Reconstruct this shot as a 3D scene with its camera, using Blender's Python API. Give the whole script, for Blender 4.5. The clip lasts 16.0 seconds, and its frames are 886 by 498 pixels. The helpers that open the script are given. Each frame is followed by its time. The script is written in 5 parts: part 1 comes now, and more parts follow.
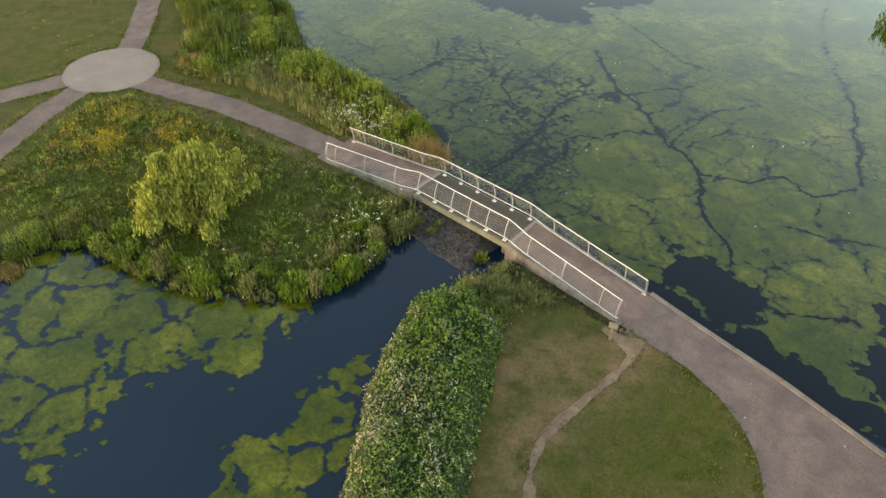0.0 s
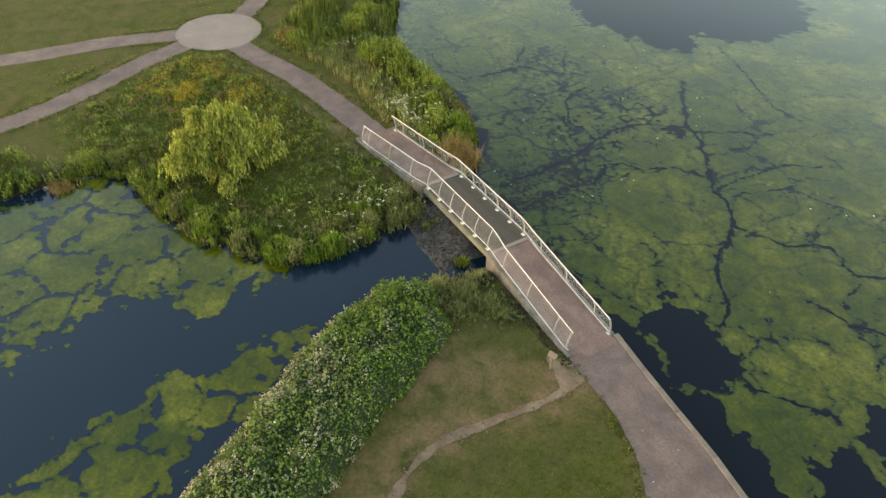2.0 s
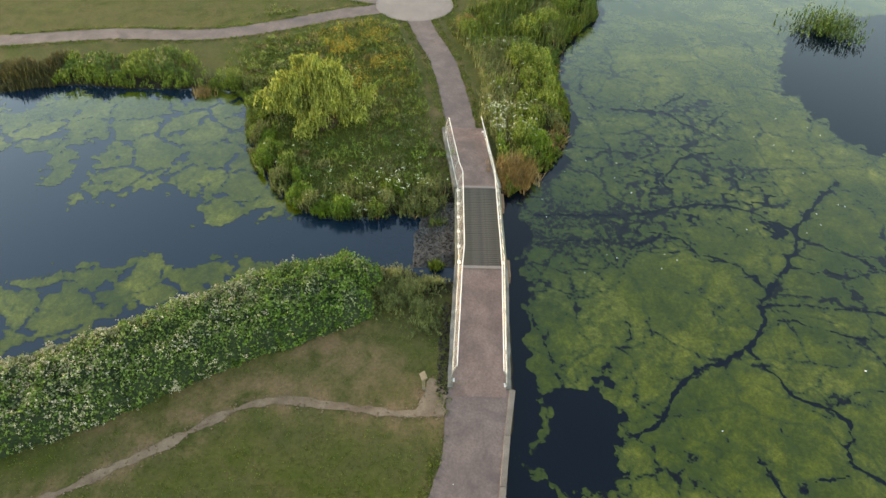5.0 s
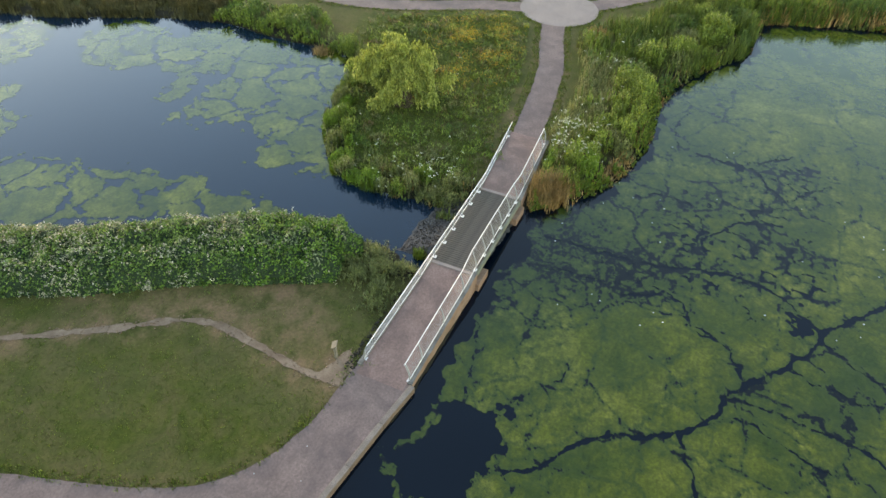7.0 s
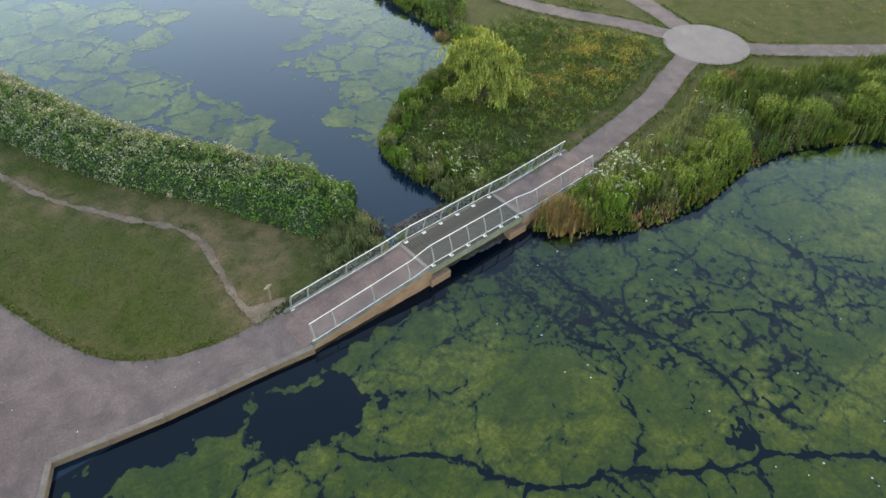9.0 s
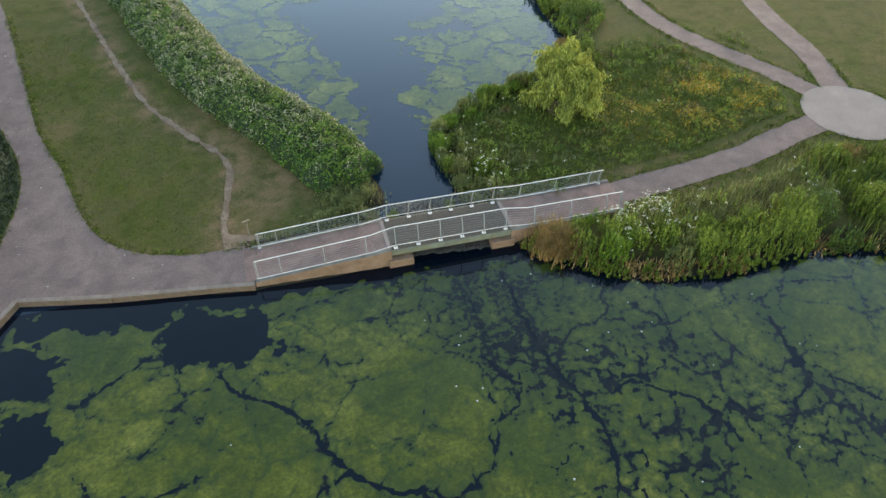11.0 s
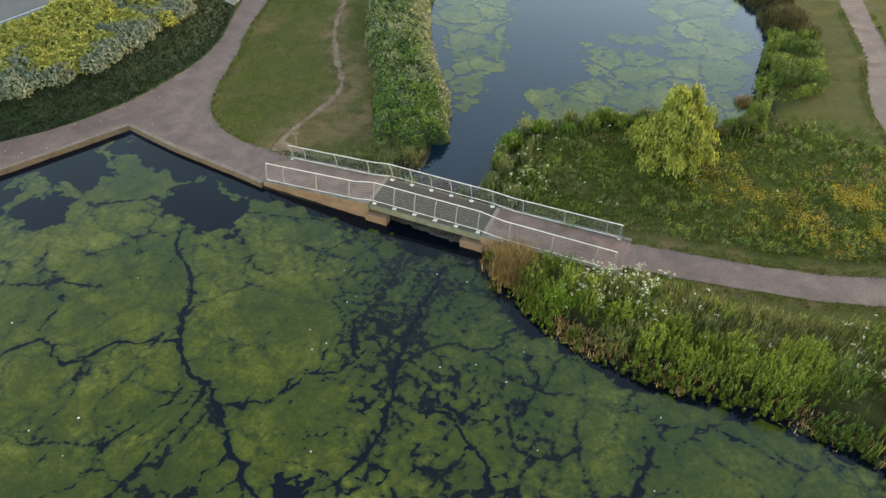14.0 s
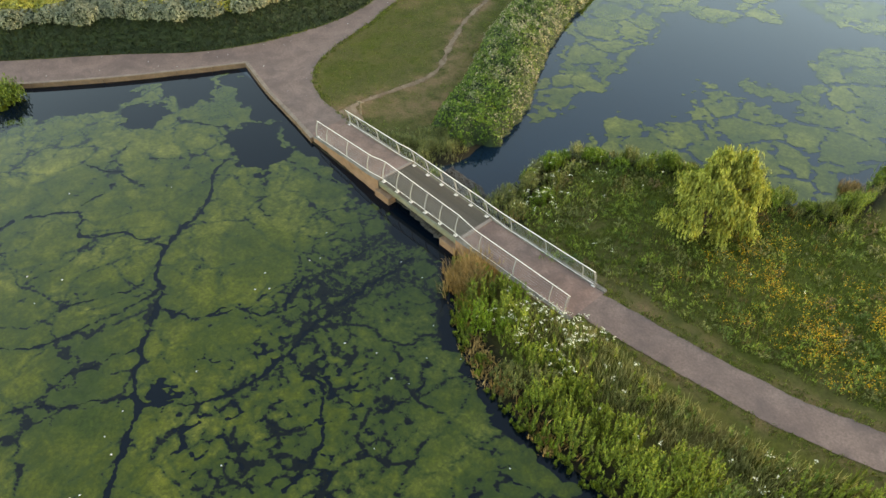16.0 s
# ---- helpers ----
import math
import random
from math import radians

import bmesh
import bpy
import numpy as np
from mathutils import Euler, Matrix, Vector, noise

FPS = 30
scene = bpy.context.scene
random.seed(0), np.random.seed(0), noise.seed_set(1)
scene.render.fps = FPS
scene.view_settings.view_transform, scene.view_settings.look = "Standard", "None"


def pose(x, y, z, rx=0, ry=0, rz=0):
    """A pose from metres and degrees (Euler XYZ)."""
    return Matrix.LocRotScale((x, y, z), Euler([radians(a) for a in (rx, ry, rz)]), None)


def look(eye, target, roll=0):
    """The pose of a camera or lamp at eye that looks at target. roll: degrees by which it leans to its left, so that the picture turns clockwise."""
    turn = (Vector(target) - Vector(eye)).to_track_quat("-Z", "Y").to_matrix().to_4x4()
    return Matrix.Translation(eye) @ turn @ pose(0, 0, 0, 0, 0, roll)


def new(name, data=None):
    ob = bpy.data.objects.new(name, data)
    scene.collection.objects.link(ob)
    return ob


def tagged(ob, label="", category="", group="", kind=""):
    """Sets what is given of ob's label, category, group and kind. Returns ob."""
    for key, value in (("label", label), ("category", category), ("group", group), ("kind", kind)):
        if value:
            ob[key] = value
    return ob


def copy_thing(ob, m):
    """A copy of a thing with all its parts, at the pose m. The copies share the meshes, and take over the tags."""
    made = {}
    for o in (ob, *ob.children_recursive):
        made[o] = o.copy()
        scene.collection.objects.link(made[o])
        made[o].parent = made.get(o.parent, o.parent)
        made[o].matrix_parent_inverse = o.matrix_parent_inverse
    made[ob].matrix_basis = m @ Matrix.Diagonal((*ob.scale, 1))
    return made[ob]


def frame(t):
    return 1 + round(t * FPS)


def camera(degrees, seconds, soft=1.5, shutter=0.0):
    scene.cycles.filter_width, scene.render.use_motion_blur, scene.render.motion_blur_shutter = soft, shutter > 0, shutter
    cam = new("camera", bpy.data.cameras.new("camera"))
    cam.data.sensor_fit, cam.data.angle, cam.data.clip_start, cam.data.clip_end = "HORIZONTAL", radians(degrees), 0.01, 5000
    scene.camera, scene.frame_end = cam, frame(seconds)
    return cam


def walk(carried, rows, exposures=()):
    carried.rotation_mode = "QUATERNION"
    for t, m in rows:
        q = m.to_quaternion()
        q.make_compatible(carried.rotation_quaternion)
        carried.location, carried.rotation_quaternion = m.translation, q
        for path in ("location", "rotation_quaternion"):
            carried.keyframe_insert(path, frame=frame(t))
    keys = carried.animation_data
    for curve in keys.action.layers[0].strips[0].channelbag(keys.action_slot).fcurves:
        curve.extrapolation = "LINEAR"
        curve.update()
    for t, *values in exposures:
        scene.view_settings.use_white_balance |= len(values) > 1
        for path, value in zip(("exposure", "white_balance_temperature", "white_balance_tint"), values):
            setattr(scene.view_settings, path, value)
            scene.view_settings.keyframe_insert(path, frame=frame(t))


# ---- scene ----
cam = camera(64.8, 16.0, soft=1.5)
METRES, EYE, TILT, LEAN, TURN = 93.45, 23.9, 0.0, 0.0, 40.5
ROWS = [
    (0.0, 0.0, 0.0, 0.0, 0.61, -42.27, -0.67),
    (0.5, 0.0216, 0.0, 0.0004, 4.8, -42.21, -0.74),
    (1.0, 0.0439, 0.0013, 0.0012, 8.87, -42.24, -0.78),
    (1.5, 0.0672, 0.0046, 0.0012, 13.31, -42.17, -0.86),
    (2.0, 0.0915, 0.0099, 0.0013, 18.13, -42.14, -0.87),
    (2.5, 0.1155, 0.0172, 0.0022, 23.15, -42.14, -0.94),
    (3.0, 0.1391, 0.0273, 0.0028, 28.3, -42.17, -1.01),
    (3.5, 0.1624, 0.0402, 0.0031, 33.61, -42.22, -1.05),
    (6.0, 0.2666, 0.1434, 0.0092, 61.54, -42.74, -1.13),
    (6.5, 0.2793, 0.1721, 0.0117, 67.63, -43.02, -1.12),
    (7.0, 0.2894, 0.2029, 0.0126, 73.86, -43.32, -1.08),
    (7.5, 0.2981, 0.2354, 0.0115, 79.98, -43.33, -1.03),
    (8.0, 0.3042, 0.2688, 0.0123, 86.21, -43.42, -0.98),
    (8.5, 0.3066, 0.3031, 0.013, 92.54, -43.48, -0.92),
    (9.0, 0.3043, 0.3373, 0.0148, 99.0, -43.65, -0.85),
    (11.5, 0.2383, 0.496, 0.0121, 130.54, -43.71, -0.17),
    (12.0, 0.2156, 0.5227, 0.0119, 137.01, -43.7, 0.0),
    (12.5, 0.19, 0.5456, 0.0115, 143.38, -43.71, 0.11),
    (13.0, 0.1621, 0.5654, 0.0088, 149.62, -43.61, 0.24),
    (13.5, 0.1324, 0.5829, 0.0057, 155.96, -43.44, 0.36),
    (14.0, 0.1006, 0.5962, 0.0042, 162.38, -43.28, 0.45),
    (14.5, 0.0673, 0.6055, 0.0049, 168.8, -43.36, 0.56),
    (15.0, 0.0341, 0.6119, 0.0035, 175.13, -43.27, 0.61),
    (15.5, -0.0001, 0.613, 0.0034, 181.51, -43.18, 0.67),
    (16.0, -0.0342, 0.6102, 0.0051, 187.92, -43.35, 0.71),
]
walk(cam, [(t, pose(0, 0, EYE, TILT, LEAN, TURN) @ pose(METRES * x, METRES * y, METRES * z, 90 + pitch, roll, yaw)) for t, x, y, z, yaw, pitch, roll in ROWS],
     [(0.0, 3.46, 13200, 22), (3.0, 3.52, 13200, 21.5), (6.0, 3.62, 10600, 20), (8.5, 3.5, 9150, 20), (12.5, 3.35, 9650, 19), (16.0, 3.6, 12900, 20)])

# ---------------------------------------------------------------- sky and light
SUN_AZ, SUN_EL = 212.0, 7.0          # degrees east of +y, degrees up
world = bpy.data.worlds.new("world")
scene.world = world
world.use_nodes = True
wn, wl = world.node_tree.nodes, world.node_tree.links
sky = wn.new("ShaderNodeTexSky")
sky.sky_type, sky.sun_disc = "NISHITA", False
sky.sun_elevation, sky.sun_rotation = radians(SUN_EL), radians(SUN_AZ)
sky.air_density, sky.dust_density, sky.ozone_density = 1.15, 0.12, 2.8
wn["Background"].inputs["Strength"].default_value = 0.15
wl.new(sky.outputs["Color"], wn["Background"].inputs["Color"])
sun = new("sun", bpy.data.lights.new("sun", "SUN"))
sun.data.energy, sun.data.angle, sun.data.color = 0.5, radians(24), (1.0, 0.91, 0.82)
az, el = radians(SUN_AZ), radians(SUN_EL)
sun.matrix_world = look((math.sin(az) * math.cos(el) * 80, math.cos(az) * math.cos(el) * 80, math.sin(el) * 80), (0, 0, 0))


# ---------------------------------------------------------------- numbers: noise, outlines, fields
def hash2(i, j, seed):
    h = (i.astype(np.int64) * 374761393 + j.astype(np.int64) * 668265263 + seed * 974634211) & 0xFFFFFFFF
    h = ((h ^ (h >> 13)) * 1274126177) & 0xFFFFFFFF
    return ((h ^ (h >> 16)) & 0xFFFF) / 65535.0


def vnoise(x, y, size, seed=0):
    """Smooth noise, 0 to 1, of the given grain in metres."""
    u, v = x / size, y / size
    i, j = np.floor(u), np.floor(v)
    a, b = u - i, v - j
    a, b = a * a * (3 - 2 * a), b * b * (3 - 2 * b)
    n00, n10, n01, n11 = (hash2(i + p, j + q, seed) for p, q in ((0, 0), (1, 0), (0, 1), (1, 1)))
    return (n00 * (1 - a) + n10 * a) * (1 - b) + (n01 * (1 - a) + n11 * a) * b


def fbm(x, y, size, seed=0, octaves=4):
    total, amp, norm = 0, 1.0, 0.0
    for k in range(octaves):
        total = total + amp * vnoise(x * 1.0 + 13.7 * k, y - 7.3 * k, size / 2 ** k, seed + k)
        norm += amp
        amp *= 0.55
    return total / norm


def spline(points, step=0.5, closed=False):
    """A smooth curve through sparse plan points."""
    p = np.array(points, float)
    n = len(p)
    out = []
    for k in range(n if closed else n - 1):
        if closed:
            a, b, c, d = p[(k - 1) % n], p[k], p[(k + 1) % n], p[(k + 2) % n]
        else:
            a, b, c, d = p[max(k - 1, 0)], p[k], p[k + 1], p[min(k + 2, n - 1)]
        m = max(2, int(np.linalg.norm(c - b) / step))
        for t in np.arange(m) / m:
            out.append(0.5 * (2 * b + (c - a) * t + (2 * a - 5 * b + 4 * c - d) * t * t + (3 * b - a - 3 * c + d) * t ** 3))
    if not closed:
        out.append(p[-1])
    return np.array(out)


def line_distance(x, y, line, closed=False):
    """Distance to a polyline, and the place along it from 0 to 1."""
    pts = np.vstack([line, line[:1]]) if closed else np.asarray(line)
    best, where = np.full(np.shape(x), 1e9), np.zeros(np.shape(x))
    n = len(pts) - 1
    for k in range(n):
        (ax, ay), (bx, by) = pts[k], pts[k + 1]
        dx, dy = bx - ax, by - ay
        t = np.clip(((x - ax) * dx + (y - ay) * dy) / (dx * dx + dy * dy + 1e-9), 0, 1)
        d = np.hypot(x - ax - t * dx, y - ay - t * dy)
        near = d < best
        best, where = np.where(near, d, best), np.where(near, (k + t) / n, where)
    return best, where


def inside(x, y, poly):
    hit = np.zeros(np.shape(x), bool)
    n = len(poly)
    for k in range(n):
        (ax, ay), (bx, by) = poly[k], poly[(k + 1) % n]
        if ay != by:
            hit ^= ((ay > y) != (by > y)) & (x < (bx - ax) * (y - ay) / (by - ay) + ax)
    return hit


def signed(x, y, poly):
    """Distance to an outline, positive within it."""
    d, _ = line_distance(x, y, poly, closed=True)
    return np.where(inside(x, y, poly), d, -d)


def smooth(lo, hi, v):
    t = np.clip((v - lo) / (hi - lo), 0, 1)
    return t * t * (3 - 2 * t)


# ---------------------------------------------------------------- the plan
SHORE_POINT = [(-19.5, 20.6), (-19.3, 18.6), (-19.0, 16.5), (-19.1, 14.4), (-19.8, 13.0), (-21.6, 11.5), (-23.9, 9.9), (-26.5, 9.0),
               (-29.2, 8.5), (-31.4, 7.6), (-32.3, 5.8), (-32.3, 3.9), (-32.1, 2.0), (-32.2, -1.2), (-32.3, -5.4), (-30.6, -10.6),
               (-27.4, -17.2), (-25.8, -23.0)]
SHORE_HEDGE = [(-14.2, 20.6), (-15.0, 18.6), (-14.5, 16.0), (-13.8, 13.4), (-12.8, 11.0), (-11.2, 8.8), (-9.2, 5.8), (-7.2, 1.2), (-5.2, -4.0),
               (-2.0, -12.0), (2.0, -24.0)]
SHORE_REEDS = [(-20.7, 24.0), (-22.4, 25.3), (-24.3, 27.1), (-27.0, 28.2), (-30.5, 28.8), (-34.9, 28.6), (-39.0, 29.4), (-42.5, 31.2),
               (-45.2, 32.9), (-49.4, 33.3), (-51.8, 34.0), (-53.4, 38.2), (-54.9, 43.2), (-58.0, 54.0), (-62.0, 72.0)]
WALL_LINE = [(-7.5, 23.92), (-4.4, 23.45), (-0.9, 23.0), (3.5, 22.1)]
WALL_LINE_EAST = [(3.5, 22.1), (5.2, 25.2), (8.0, 30.0), (12.2, 36.0), (18.5, 44.0), (27.0, 54.0)]
LAWN_EDGE = [(-7.7, 21.25), (-6.0, 21.1), (-4.3, 20.95), (-2.4, 20.4), (-0.6, 19.2), (0.6, 17.5), (1.5, 15.3), (2.7, 11.6), (3.8, 9.1), (4.9, 5.8),
             (6.1, 0.8), (7.3, -3.6), (9.0, -10.0), (12.0, -20.0)]
PATH_OUTER = [(30.0, 52.0), (21.5, 42.5), (15.6, 34.9), (10.8, 28.3), (7.5, 24.3), (5.6, 20.4), (4.75, 16.4), (4.6, 13.2), (5.2, 10.2), (6.3, 7.4),
              (7.5, 4.2), (8.2, 0.5), (9.2, -3.6), (11.0, -10.0), (14.0, -20.0)]

pond_edge = np.vstack([spline(SHORE_POINT), [(-20, -36), (-8, -42), (4, -36)], spline(SHORE_HEDGE)[::-1]])
lake_edge = np.vstack([spline(SHORE_REEDS), [(-58, 100), (-30, 125), (25, 120), (45, 80)], spline(WALL_LINE_EAST)[::-1], spline(WALL_LINE)[::-1],
                       [(-7.5, 24.0), (-14.2, 24.0)]])
channel = np.array([(-20.3, 19.8), (-14.2, 19.8), (-14.2, 25.5), (-20.6, 25.5)])
east_path = np.vstack([spline(LAWN_EDGE), spline(PATH_OUTER)[::-1], spline(WALL_LINE_EAST)[::-1], spline(WALL_LINE)[::-1]])
mound_edge = np.vstack([spline(PATH_OUTER), [(60, -20), (60, 60)]])
STEP_FOOT, STEP_WAY = np.array((7.72, 4.25)), np.array((0.98, 0.17)) / math.hypot(0.98, 0.17)

PATH_WEST = spline([(-26.6, 22.15), (-29.5, 21.8), (-33.0, 21.35), (-37.0, 20.6), (-40.5, 19.5), (-44.5, 18.5)])
PATH_NORTH = spline([(-46.1, 18.4), (-49.0, 21.8), (-54.7, 26.6), (-62.0, 32.4), (-76.0, 42.0)])
PATH_FAR = spline([(-46.1, 18.4), (-47.3, 14.4), (-48.3, 10.5), (-48.9, 4.7), (-51.1, -5.9), (-54.0, -18.0), (-60.0, -36.0)])
PATH_POND = spline([(-45.6, 16.8), (-44.0, 12.4), (-42.0, 8.6), (-40.3, 4.6), (-39.7, 0.8), (-39.6, -4.4), (-38.6, -9.6), (-37.0, -18.0), (-34.0, -34.0)])
DIRT = spline([(-6.3, 20.9), (-6.3, 18.8), (-6.6, 16.4), (-6.75, 14.0), (-6.2, 12.4), (-4.6, 10.2), (-3.3, 8.2), (-2.0, 5.9), (-0.6, 2.2), (1.3, -3.6), (4.0, -12.0), (7.0, -20.0)])
CIRCLE, RADIUS = np.array((-46.1, 18.35)), 3.2


def water_depth(x, y):
    """Distance into the water, negative on land."""
    return np.maximum.reduce([signed(x, y, pond_edge), signed(x, y, lake_edge), signed(x, y, channel)])


def mound_height(x, y):
    s = signed(x, y, mound_edge)
    p, q = (x - STEP_FOOT[0]) * STEP_WAY[0] + (y - STEP_FOOT[1]) * STEP_WAY[1], -(x - STEP_FOOT[0]) * STEP_WAY[1] + (y - STEP_FOOT[1]) * STEP_WAY[0]
    bank = 1.55 * smooth(0.1, 2.6, s)
    stair = np.clip(p / 4.6, 0, 1) * 1.45 - 0.12
    return np.where((np.abs(q) < 1.15) & (p > -1), np.minimum(bank, stair), bank)


def ground_height(x, y):
    d = water_depth(x, y) + 0.5 * (fbm(x, y, 1.6, 5) - 0.5)
    land = 0.268 + 0.03 * (fbm(x, y, 6.0, 3) - 0.5)
    z = np.where(d < 0, land * smooth(0.05, -0.7, d) + 0.02 * (d < 0), -0.75 * smooth(0.0, 1.4, d))
    return z + np.where(d < -0.5, np.maximum(mound_height(x, y), 0), 0)


# ---------------------------------------------------------------- mesh helpers
def mesh_of(name, verts, faces, material=None, smooth_faces=False):
    me = bpy.data.meshes.new(name)
    if isinstance(faces, np.ndarray):
        k = faces.shape[1]
        me.vertices.add(len(verts))
        me.vertices.foreach_set("co", np.asarray(verts, np.float32).ravel())
        me.loops.add(faces.size)
        me.loops.foreach_set("vertex_index", faces.astype(np.int32).ravel())
        me.polygons.add(len(faces))
        me.polygons.foreach_set("loop_start", np.arange(0, faces.size, k, dtype=np.int32))
        me.update(calc_edges=True)
    else:
        me.from_pydata([tuple(v) for v in verts], [], faces)
    if smooth_faces:
        me.polygons.foreach_set("use_smooth", np.ones(len(me.polygons), bool))
    if material:
        me.materials.append(material)
    me.update()
    return me


def thing(name, data, label, category, group="", kind=""):
    return tagged(new(name, data), label, category, group, kind)


def part(name, data, parent, label=""):
    ob = new(name, data)
    ob.parent = parent
    return tagged(ob, label)


def field_mesh(name, field, box, cell, height, material, extra=None):
    """The sheet where field(x, y) > 0, with clean contour edges."""
    x0, y0, x1, y1 = box
    xs, ys = np.arange(x0, x1 + cell, cell), np.arange(y0, y1 + cell, cell)
    gx, gy = np.meshgrid(xs, ys)
    f = field(gx, gy)
    n, m = gx.shape
    idx = np.arange(n * m).reshape(n, m)
    a, b, c, d = idx[:-1, :-1].ravel(), idx[:-1, 1:].ravel(), idx[1:, 1:].ravel(), idx[1:, :-1].ravel()
    tri = np.vstack([np.stack([a, b, c], 1), np.stack([a, c, d], 1)])
    px, py, pf = gx.ravel(), gy.ravel(), f.ravel()
    pin = pf[tri] > 0
    count = pin.sum(1)
    soup = []

    def corner(i):
        return np.stack([px[i], py[i]], -1)

    def cut(i, j):
        t = pf[i] / (pf[i] - pf[j])
        return np.stack([px[i] + t * (px[j] - px[i]), py[i] + t * (py[j] - py[i])], -1)

    soup.append(np.stack([corner(tri[count == 3][:, k]) for k in range(3)], 1))
    for k in range(3):
        one = tri[(count == 1) & pin[:, k]]
        p, q, r = one[:, k], one[:, (k + 1) % 3], one[:, (k + 2) % 3]
        soup.append(np.stack([corner(p), cut(p, q), cut(p, r)], 1))
        two = tri[(count == 2) & ~pin[:, k]]
        p, q, r = two[:, k], two[:, (k + 1) % 3], two[:, (k + 2) % 3]
        soup.append(np.stack([cut(q, p), corner(q), corner(r)], 1))
        soup.append(np.stack([cut(q, p), corner(r), cut(r, p)], 1))
    flat = np.vstack(soup).reshape(-1, 2)
    key = np.round(flat, 4)
    uniq, inv = np.unique(key, axis=0, return_inverse=True)
    faces = inv.reshape(-1, 3)
    faces = faces[(faces[:, 0] != faces[:, 1]) & (faces[:, 1] != faces[:, 2]) & (faces[:, 0] != faces[:, 2])]
    z = height(uniq[:, 0], uniq[:, 1])
    me = mesh_of(name, np.column_stack([uniq, z]), faces, material, True)
    if extra is not None:
        att = me.attributes.new("sunk", "FLOAT", "POINT")
        att.data.foreach_set("value", extra(uniq[:, 0], uniq[:, 1]).astype(np.float32))
    return me


def tube(points, radius, sides=6):
    """Vertices and faces of a round bar along points."""
    pts = [Vector(p) for p in points]
    verts, faces = [], []
    for k, p in enumerate(pts):
        way = (pts[min(k + 1, len(pts) - 1)] - pts[max(k - 1, 0)]).normalized()
        side = way.cross(Vector((0, 0, 1)))
        side = side.normalized() if side.length > 1e-4 else Vector((1, 0, 0))
        up = side.cross(way)
        for s in range(sides):
            a = 2 * math.pi * s / sides
            verts.append(p + radius * (math.cos(a) * side + math.sin(a) * up))
    for k in range(len(pts) - 1):
        for s in range(sides):
            faces.append([k * sides + s, k * sides + (s + 1) % sides, (k + 1) * sides + (s + 1) % sides, (k + 1) * sides + s])
    faces.append(list(range(sides))[::-1])
    faces.append(list(range((len(pts) - 1) * sides, len(pts) * sides)))
    return verts, faces


def box_mesh(name, size, material, bevel=0.01, jag=0.0):
    """A block centred on x and y, standing on z = 0, with worn edges."""
    bm = bmesh.new()
    bmesh.ops.create_cube(bm, size=1)
    for v in bm.verts:
        v.co = Vector((v.co.x * size[0], v.co.y * size[1], (v.co.z + 0.5) * size[2]))
    if bevel:
        bmesh.ops.bevel(bm, geom=bm.edges[:], offset=bevel, segments=1, affect="EDGES")
    if jag:
        for v in bm.verts:
            v.co += Vector((random.uniform(-jag, jag), random.uniform(-jag, jag), random.uniform(-jag, jag)))
    me = bpy.data.meshes.new(name)
    bm.to_mesh(me)
    bm.free()
    me.materials.append(material)
    return me


# ---------------------------------------------------------------- materials
def material(name, build):
    m = bpy.data.materials.new(name)
    m.use_nodes = True
    nt = m.node_tree
    build(nt, nt.nodes, nt.links, nt.nodes["Principled BSDF"])
    return m


def coords(n, l):
    return n.new("ShaderNodeTexCoord").outputs["Object"]


def noise_node(n, l, vec, scale, detail=4.0, rough=0.6, warp=0.0):
    t = n.new("ShaderNodeTexNoise")
    t.inputs["Scale"].default_value, t.inputs["Detail"].default_value, t.inputs["Roughness"].default_value = scale, detail, rough
    t.inputs["Distortion"].default_value = warp
    l.new(vec, t.inputs["Vector"])
    return t.outputs["Fac"]


def ramp(n, l, fac, stops):
    r = n.new("ShaderNodeValToRGB")
    e = r.color_ramp.elements
    while len(e) < len(stops):
        e.new(0.5)
    for k, (p, c) in enumerate(stops):
        e[k].position, e[k].color = p, (*c, 1) if len(c) == 3 else (c[0], c[0], c[0], 1)
    l.new(fac, r.inputs["Fac"])
    return r.outputs["Color"]


def mix(n, l, fac, a, b, mode="MIX"):
    m = n.new("ShaderNodeMix")
    m.data_type, m.blend_type = "RGBA", mode
    for sock, v in ((m.inputs[0], fac), (m.inputs[6], a), (m.inputs[7], b)):
        if isinstance(v, (int, float)):
            sock.default_value = v
        elif isinstance(v, tuple):
            sock.default_value = (*v, 1)
        else:
            l.new(v, sock)
    return m.outputs[2]


def bump(n, l, bsdf, height, strength=0.4, distance=0.02):
    b = n.new("ShaderNodeBump")
    b.inputs["Strength"].default_value, b.inputs["Distance"].default_value = strength, distance
    l.new(height, b.inputs["Height"])
    l.new(b.outputs["Normal"], bsdf.inputs["Normal"])


